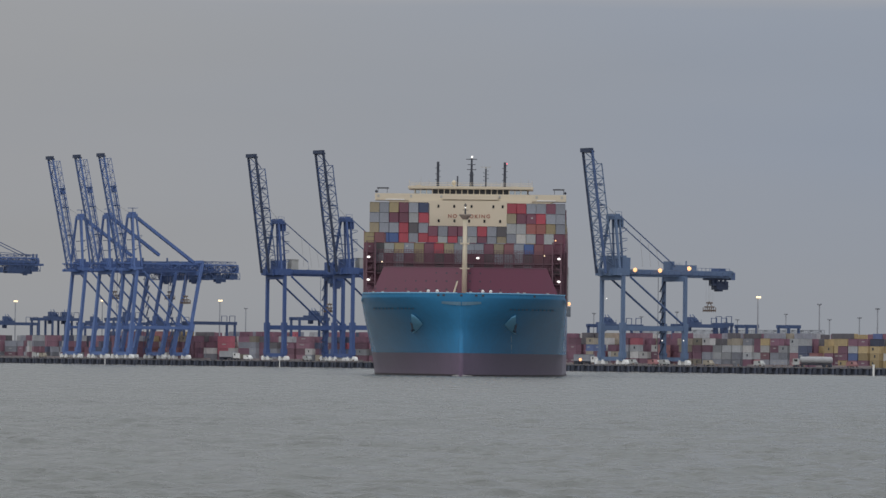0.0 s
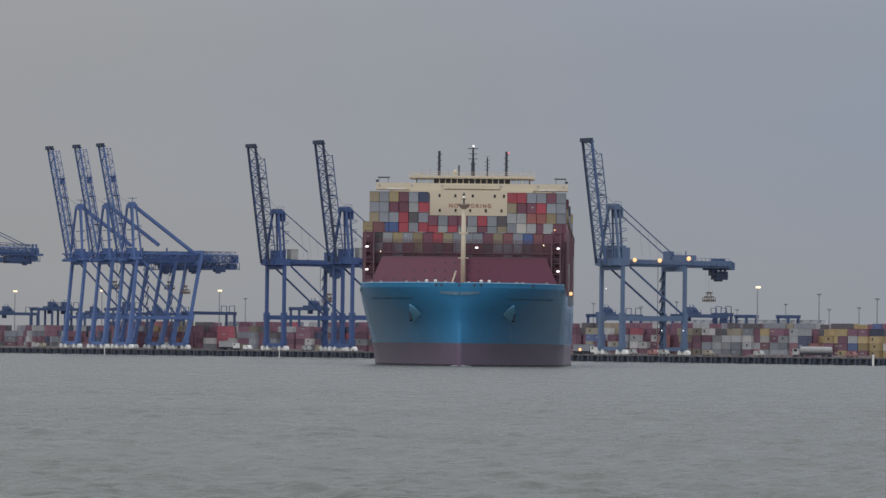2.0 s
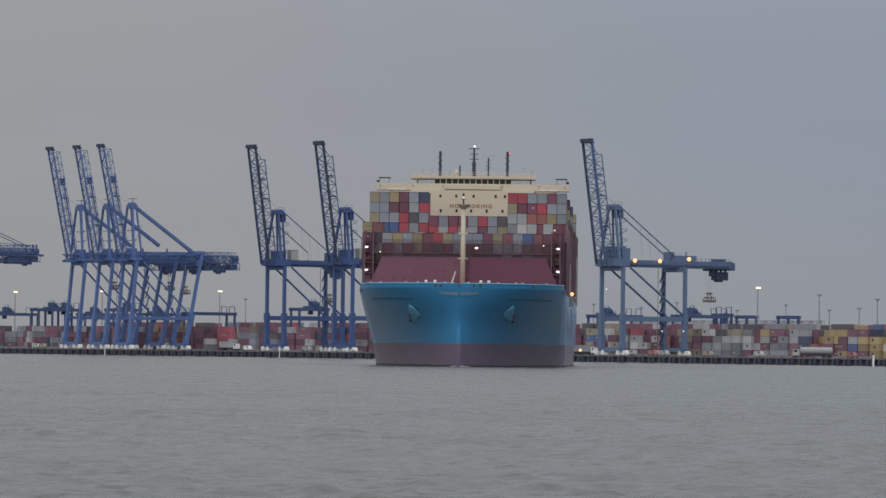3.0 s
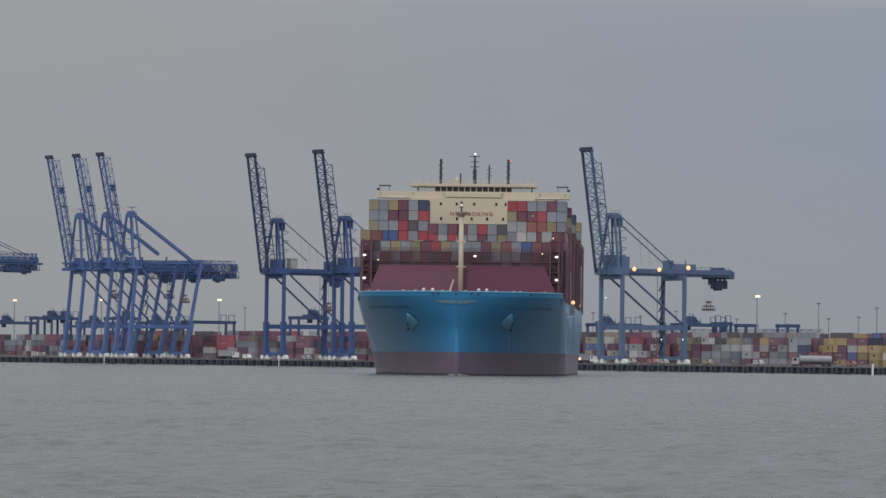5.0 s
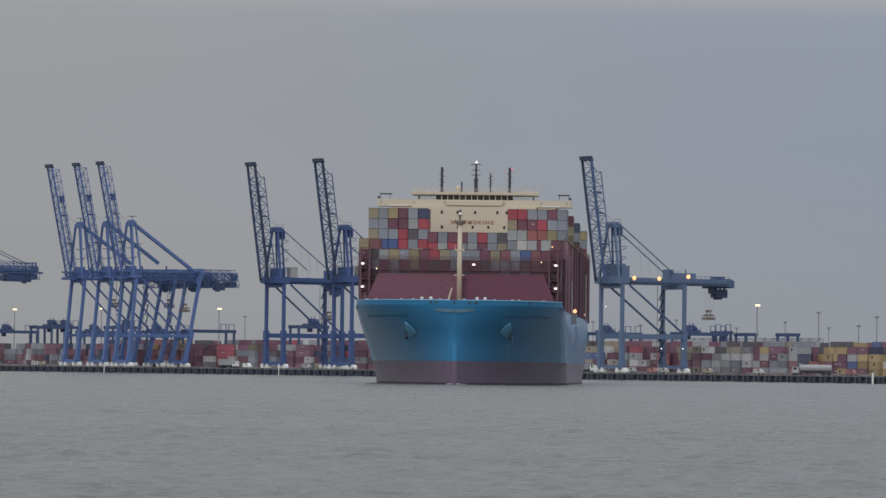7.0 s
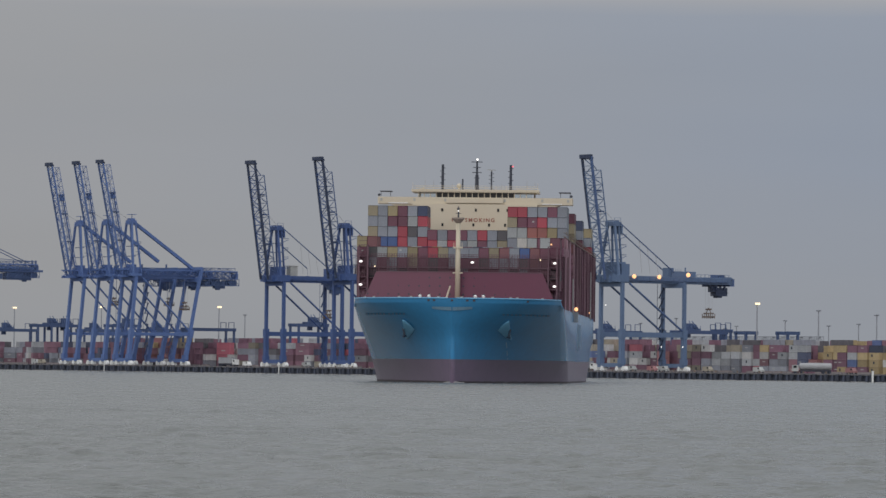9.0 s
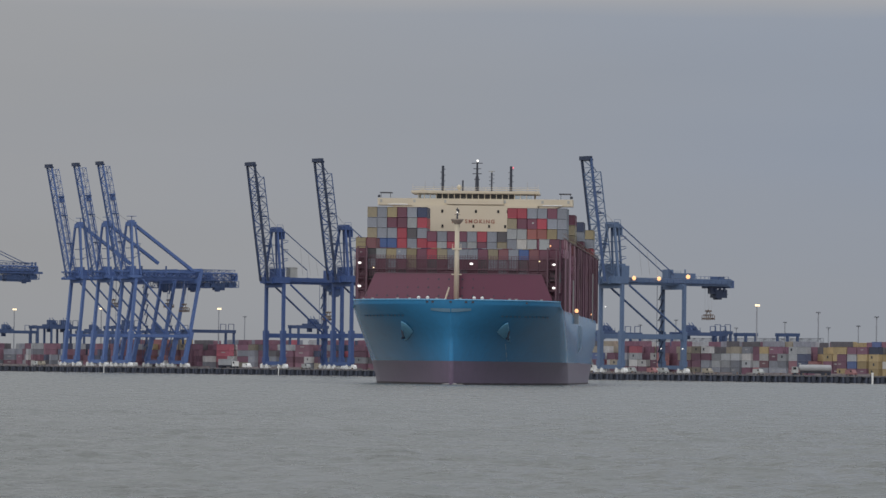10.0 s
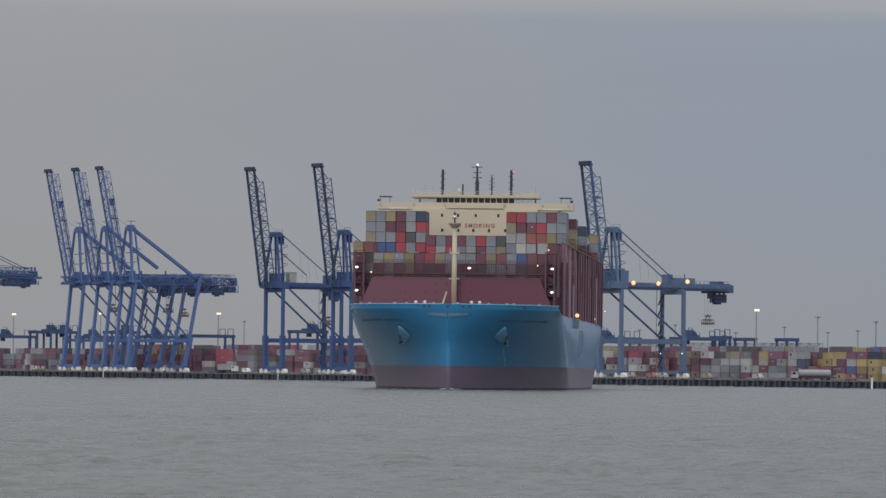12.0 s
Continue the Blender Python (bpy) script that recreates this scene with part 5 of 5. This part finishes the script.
# the front row's paints, tier by tier from the ground, in even steps of bearing, either hand of the ship
FRONT_WEST = ["gqmqgwqwqdgpqwgqmqngqmmqmqmmqmmqmqmqmgmqmwwtggmmggqmnqwgtqmgqwmqdm",
              "ggqqqgwqqngdgqmqmqnnqmomqmmoymqoooqmmwgrmwwmggmmggqnwqgwmqmgqnmpmd",
              "pgqgqmpgqqdngqmpmqqnnqtomqmqyyomqqmmqmrrmmtggmmgdgmogqnmgqmqqngmdq",
              "qpqqmmppmqdnngpqtgqtmqmtqpmqtyotmoqmmmrrqtqmtgdgqnmtpqmtqmgqpmdqm"]
FRONT_EAST = ["mmmorougmmmmmmmmootttmttggnggggmmrmgbgbgbdmmmmmmyymmmmyyyy",
              "mmmtttmwwtgmwpwmmommmmmmmggpppgrppgbggbgbgnnoommmmmuuyyyww",
              "mmmmuuummtgppwwwbommtwmmmmmppppmwmmwwmpppmnnmmyyymmppyyyym",
              "mmmmttnmmtmrrrggmmmtwtttwwwppptmgmyymmmmpppggyyyyymmmmmnn"]


def front_paint(u, tier):
    """The letter of the paint in the front row at bearing u, tier by tier."""
    chart, start = (FRONT_WEST, -783) if u < 0 else (FRONT_EAST, 217)
    row = chart[min(tier, 3)]
    return row[min(max(int((u - start) / 10), 0), len(row) - 1)]


PAINT_OF["q"] = "plum"


TIER = 2.8          # most are high boxes


def build_yard():
    rng = random.Random(21)

    def bearing(along, inland):
        p = on_quay(along, inland)
        return LENS * p.x / p.y
    joined = [Shape() for z in ZONES]

    def zone_of(along, inland):
        u = bearing(along, inland)
        return next(i for i, z in enumerate(ZONES) if z[0] <= u < z[1])

    def crate(to, along, inland, z, l):
        c = on_quay(along, inland, z)
        p = [c + QN * (a * 1.21) + QD * (b * l) + Vector((0, 0, e)) for a in (-1, 1) for b in (-1, 1) for e in (0.01, TIER - 0.07)]
        to.add(p, [(0, 1, 3, 2), (4, 6, 7, 5), (0, 4, 5, 1), (2, 3, 7, 6), (0, 2, 6, 4), (1, 5, 7, 3)])
    bar = Shape().box(-0.02, -1.7, 0, 0.02, 1.7, 0.4).mesh("marking")
    patch = Shape().box(-0.02, -0.45, 0, 0.02, 0.45, 1.0).mesh("marking")
    short_bar = Shape().box(-0.02, -0.9, 0, 0.02, 0.9, 0.35).mesh("marking")
    bar.materials.append(HOUSE_GREY); patch.materials.append(DARK); short_bar.materials.append(HOUSE_GREY)
    count = 0
    SEEN = (quay_at(-800, 52) - 8, quay_at(800, 52) + 8)
    for row in range(28):
        inland = (52 if row == 0 else 54) + row * 2.9 + 9.0 * (row // 6)
        along = 420.0 + rng.uniform(0, 6)
        while along > -640:
            short = rng.random() < ((0.6 if bearing(along, inland) < 0 else 1.0) if row == 0 else 0.55)
            end_on = row == 0 and -725 < bearing(along, inland) < -395 and rng.random() < 0.8      # some stand with their doors to the water
            step = 2.75 if end_on else 6.45 if short else 12.75
            gap = rng.random() < (0.16 if row < 2 else 0.04)
            high = rng.choice((1, 2, 3, 3, 4)) if row < 2 else rng.choice((2, 3, 3, 4, 4))
            if row > 14:
                high = rng.choice((4, 4, 4, 5))
            zone = zone_of(along - step / 2, inland)
            if row == 0:
                high = rng.choice((4, 4, 4, 4, 3, 3, 2))
                gap = gap and rng.random() < 0.2
            back = rng.choice((0, 0, 0.8, -0.7, 1.6, 2.3)) - (2.5 if end_on else 0) if row == 0 else 0
            if end_on:
                high = rng.choice((1, 2, 3, 3, 3, 4))
            for k in range(0 if gap else high):
                if row == 0 and SEEN[0] < along < SEEN[1] and count < 380:
                    pick = PAINT_OF[front_paint(bearing(along - step / 2, inland), k)]
                    ob = new("shipping_container", (YARD_SHORT if short or end_on else YARD_MESH)[pick])
                    p = on_quay(along - step / 2, inland + back, DECK + TIER * k)
                    ob.matrix_basis = pose(p.x, p.y, p.z, 0, 0, TURN - (90 if end_on else 0))
                    tagged(ob, SHADE.get(pick, pick) + (" short" if short or end_on else " long") + " steel shipping container stacked in the yard", "shipping container", "yard containers")
                    count += 1
                    if not end_on and rng.random() < 0.45:
                        mark = patch if pick in ("yellow", "pale", "white", "tan") else (short_bar if short else bar)
                        part("marking", mark, None, ob).location = (-1.2, rng.choice((0, 0, 1.2)), 1.1 if mark is patch else 1.5)
                else:
                    crate(joined[zone], along - step / 2, inland, DECK + TIER * k, step / 2 - 0.3)
            along -= step
    for shape, (_, _, picks) in zip(joined, ZONES):
        if shape.v:
            paints = picks.split()
            single("container_stacks", shape, mixed_boxes("mixed_yard_containers", paints + ["plum", "dark", "maroon"], HAZED), "long rows of stacked " + SHADE.get(paints[0], paints[0]) + " and " + SHADE.get(paints[1], paints[1]) + " containers", "container stacks", "stuff")


build_yard()


def yard_gantry(m, span=24.0, high=20.0, lay=0.3, hoops=True):
    c = thing("yard_gantry", m, "dark blue rubber-tyred gantry over the stacks", "gantry crane", "yard gantries")
    for x in (0, span):
        for y in (-3.8, 3.8):
            part("leg", Shape().beam((x, y, 1.4), (x, y, high), 0.9, 0.9), GANTRY_NAVY, c)
            part("tyre", Shape().tube((x - 0.4, y, 0.75), (x + 0.4, y, 0.75), 0.75, 0.75, 12), RUBBER, c)
        part("sill", Shape().beam((x, -4.6, 1.7), (x, 4.6, 1.7), 0.9, 0.9), GANTRY_NAVY, c)
    for y in (-3.8, 3.8):
        part("top_girder", Shape().beam((-1, y, high), (span + 1, y, high), 0.9, 1.5), GANTRY_NAVY, c)
    if lay:
        tx = span * lay
        tr = Shape().box(tx - 3.2, -3.6, high + 0.8, tx + 3.2, 3.6, high + 1.6).box(tx - 2.2, -2.2, high + 1.6, tx + 0.2, 0.4, high + 3.9)
        tr.box(tx + 2.0, -1.6, high + 1.6, tx + 3.0, 1.8, high + 2.6).beam((tx - 3.0, -3.4, high + 1.6), (tx - 3.0, -3.4, high + 2.8), 0.16).beam((tx + 3.0, -3.4, high + 1.6), (tx + 3.0, -3.4, high + 2.8), 0.16)
        tr.tube((tx + 1.0, -2.4, high + 2.6), (tx + 1.0, 2.4, high + 2.6), 0.9, 0.9, 12).box(tx - 0.9, 1.0, high - 2.4, tx + 0.9, 3.0, high + 0.8)
        for a in (-1.8, 1.8):
            tr.beam((tx + a, -3.5, high + 1.7), (tx + a * 0.4, 0, high + 5.0), 0.3)
        part("trolley", tr, GANTRY_NAVY, c)
    part("power_house", Shape().box(-1.8, -2.6, 2.6, -0.5, 2.6, 5.0), HOUSE_GREY, c)
    for y in (-3.8, 3.8) if hoops else ():
        hoop = Shape().beam((span, y, high), (span, y, high + 3.6), 0.25).beam((span - 3, y, high), (span - 3, y, high + 3.6), 0.25).beam((span - 3, y, high + 3.6), (span, y, high + 3.6), 0.25)
        part("top_frame", hoop, GANTRY_NAVY, c)
    return c


yard_gantry(quay_pose(quay_at(-452, 66), 66), high=17.6, lay=0)
gantry = yard_gantry(quay_pose(quay_at(-795, 90), 90), high=17.6)
for u, inland in ((-640, 105), (-530, 100), (-110, 110), (415, 150), (265, 150)):
    copy_thing(gantry, quay_pose(quay_at(u, inland), inland))
tall_gantry = yard_gantry(quay_pose(quay_at(-722, 84), 84), high=19.8, span=15.5, lay=0.62)
for u, inland in ((-698, 90), (-590, 95), (-262, 80)):
    copy_thing(tall_gantry, quay_pose(quay_at(u, inland), inland))
small_gantry = yard_gantry(quay_pose(quay_at(528, 190), 190), span=5.5, high=17.8, lay=0, hoops=False)
yard_gantry(quay_pose(quay_at(488, 175), 175), span=4.0, high=18.4, lay=0)
copy_thing(small_gantry, quay_pose(quay_at(602, 200), 200))


def lattice_gantry(u0, u1, inland):
    """A long pale truss on posts that shows over the stacks."""
    a0, a1 = quay_at(u0, inland), quay_at(u1, inland)
    c = thing("lattice_gantry", quay_pose(a0, inland), "long pale grey lattice girder standing above the stacks", "lattice girder")
    long = a0 - a1
    part("truss", Shape().truss((0, 0, 14.2), (0, -abs(long), 14.2), 1.6, 2.2, (1, 0, 0), (0, 0, 1), 0.28, 0.2, 44), POLE, c)
    for k in range(7):
        y = -abs(long) * k / 6
        part("post", Shape().beam((0, y, 0), (0, y, 14.1), 0.7), POLE, c)
    return c


lattice_gantry(330, 672, 215)


def light_mast(m, high, lit):
    c = thing("light_mast", m, ("lit" if lit else "unlit") + " steel high-mast floodlight over the yard", "light mast", "yard light masts")
    part("pole", Shape().tube((0, 0, 0), (0, 0, high), 0.45, 0.24, 10), POLE, c)
    part("head_frame", Shape().tube((0, 0, high - 0.5), (0, 0, high - 0.2), 0.75, 0.9, 12), POLE, c)
    for k in range(4):
        a = k * math.pi / 2 + 0.6
        x, y = 0.8 * math.cos(a), 0.8 * math.sin(a)
        b = 0.4 if lit and k > 1 else 0.24
        part("floodlight", Shape().box(x - b, y - b, high - 0.8 if lit else high - 0.6, x + b, y + b, high), LAMP_WARM if lit and k > 1 else POLE, c)
    return c


MASTS = [(-758, 150, 29.5, 1), (-396, 150, 29, 1), (-350, 260, 27, 0), (-604, 150, 29.5, 1), (556, 150, 28.8, 1), (665, 170, 25.9, 0), (736, 320, 22.4, 0),
         (768, 200, 24.4, 0), (683, 380, 22.5, 0), (606, 380, 25.2, 0), (413, 380, 26.5, 0), (266, 330, 25, 0), (350, 380, 24, 0), (520, 420, 23, 0), (500, 440, 22, 0)]
for u, inland, high, lit in MASTS:
    light_mast(quay_pose(quay_at(u, inland), inland), high + 1.5, lit)


def terminal_truck(m, load):
    """A yard tractor with a trailer: a pale tank or a container."""
    c = thing("truck", m, "white terminal truck with a " + ("pale tank" if load == "tank" else load + " container") + " trailer on the quay", "truck", "quay trucks")
    part("cab", Shape().box(-1.2, -8.6, 0.9, 1.2, -6.4, 3.2).box(-1.1, -8.8, 0.8, 1.1, -6.4, 1.6), PALE_GREY if load == "tank" else WHITE, c)
    part("windscreen", Shape().box(-1.22, -8.4, 2.1, 1.22, -7.2, 3.0), GLASS, c)
    if load == "tank":
        part("tank", Shape().tube((0, -5.6, 2.7), (0, 6.2, 2.7), 1.3, 1.3, 16).ball((0, 6.2, 2.7), 1.3, 0.5, 1.3).ball((0, -5.6, 2.7), 1.3, 0.5, 1.3).box(-0.3, -3, 3.9, 0.3, 3, 4.15), GALVANISED, c, "pale grey tank")
    else:
        part("load", YARD_MESH[load], None, c, load + " container on the trailer").location = (0, 0.2, 1.4)
    part("chassis", Shape().box(-0.9, -8.4, 0.7, 0.9, 6.2, 1.05), DARK, c)
    part("trailer_bed", Shape().box(-1.1, -5.9, 1.06, 1.1, 6.3, 1.38), DARK, c)
    for y in (-7.6, -5.0, 3.2, 4.5, 5.8):
        for x in (-1.1, 0.75):
            part("wheel", Shape().tube((x, y, 0.5), (x + 0.35, y, 0.5), 0.5, 0.5, 12), RUBBER, c)
    return c


for u, inland, load in ((659, 20, "tank"), (250, 41, "grey"), (-380, 40, "pale"), (-505, 44, "maroon")):
    terminal_truck(quay_pose(quay_at(u, inland), inland, DECK, -118 if load == "tank" else 0), load)
post = Shape().tube((0, 0, -3), (0, 0, 3.9), 0.4, 0.4, 12).tube((0, 0, 3.9), (0, 0, 4.2), 0.55, 0.55, 12)
for u, note in ((762, "stout"), (-289, "slim"), (-598, "slim")):
    p = on_quay(quay_at(u, -2.0), -2.0, 0)
    if note == "slim":
        post = Shape().tube((0, 0, -3), (0, 0, 3.6), 0.22, 0.2, 10).tube((0, 0, 3.6), (0, 0, 3.8), 0.3, 0.3, 10)
    single("mooring_post", post, WHITE, note + " white mooring post before the quay", "post", "", pose(p.x, p.y, 0))
# mooring bollards along the cope, and service vans parked on the apron
bollard_shape = Shape().tube((0, 0, 0), (0, 0, 0.5), 0.34, 0.26, 10).tube((0, 0, 0.5), (0, 0, 0.8), 0.44, 0.4, 10).mesh("bollard")
bollard_shape.materials.append(SPREADER)
for k in range(46):
    ob = new("bollard", bollard_shape)
    ob.matrix_basis = quay_pose(-235.0 + 14.0 * k, 1.0)
    tagged(ob, "squat worn mooring bollard on the quay's cope", "bollard", "quay bollards")


def service_van(m, coat, shade):
    c = thing("van", m, shade + " service van parked on the quay apron", "van", "quay vans")
    part("body", Shape().add([(a, b, z) for a in (-0.95, 0.95) for b, z in ((-2.6, 0.45), (2.6, 0.45), (2.6, 2.2), (-1.3, 2.3), (-2.0, 1.35), (-2.6, 1.2))],
                             [(0, 1, 2, 3, 4, 5), (11, 10, 9, 8, 7, 6)] + [(i, i + 6, (i + 1) % 6 + 6, (i + 1) % 6) for i in range(6)]), coat, c)
    part("window", Shape().box(-0.97, -1.5, 1.45, 0.97, -0.5, 2.0), GLASS, c)
    for y in (-1.7, 1.7):
        for x in (-0.95, 0.7):
            part("wheel", Shape().tube((x, y, 0.36), (x + 0.25, y, 0.36), 0.36, 0.36, 12), RUBBER, c)
    return c


for u, inland, coat, shade in ((335, 22, PALE_GREY, "pale grey"), (372, 20, YARD_PAINT["orange"], "orange"), (392, 26, PALE_GREY, "pale grey"), (470, 20, YARD_PAINT["tan"], "tan"),
                               (560, 24, PALE_GREY, "pale grey"), (628, 20, YARD_PAINT["orange"], "orange"), (724, 18, YARD_PAINT["orange"], "orange"),
                               (-718, 30, PALE_GREY, "pale grey"), (-345, 28, WHITE, "white"), (-240, 22, PALE_GREY, "pale grey"), (-708, 22, YARD_PAINT["tan"], "tan")):
    service_van(quay_pose(quay_at(u, inland), inland), coat, shade)
p = on_quay(quay_at(243, 6.0), 6.0, DECK)
beacon = thing("warning_light", pose(p.x, p.y, p.z), "small lit orange warning light on the quay", "light")
part("stand", Shape().beam((0, 0, 0), (0, 0, 1.6), 0.25), DARK, beacon)
part("lamp", Shape().ball((0, 0, 1.9), 0.6, 0.6, 0.6), LAMP_ORANGE, beacon)


# ---- what moves ----
def motions():
    rows = []
    for i in range(13):
        w = i / 12
        turn = 0.0257 + 0.05145 * w - 0.00544 * w * w
        rows.append((float(i), pose(4.247 - 2.383 * w - 0.596 * w * w, 1200 - 27.94 * w - 4.96 * w * w, 0, 0, 0, -math.degrees(turn))))
    walk(ship, rows)
    # the radar scanner turns once in 5.2 s
    walk(scanner, [(float(i), pose(3.8, 98, 54.3, 0, 0, 69.2 * (i - 3.05))) for i in range(13)])
    # the wave field drifts with the wind
    walk(water, [(0.0, pose(0, 0, 0)), (12.0, pose(4.0, -13.0, 0))])


motions()
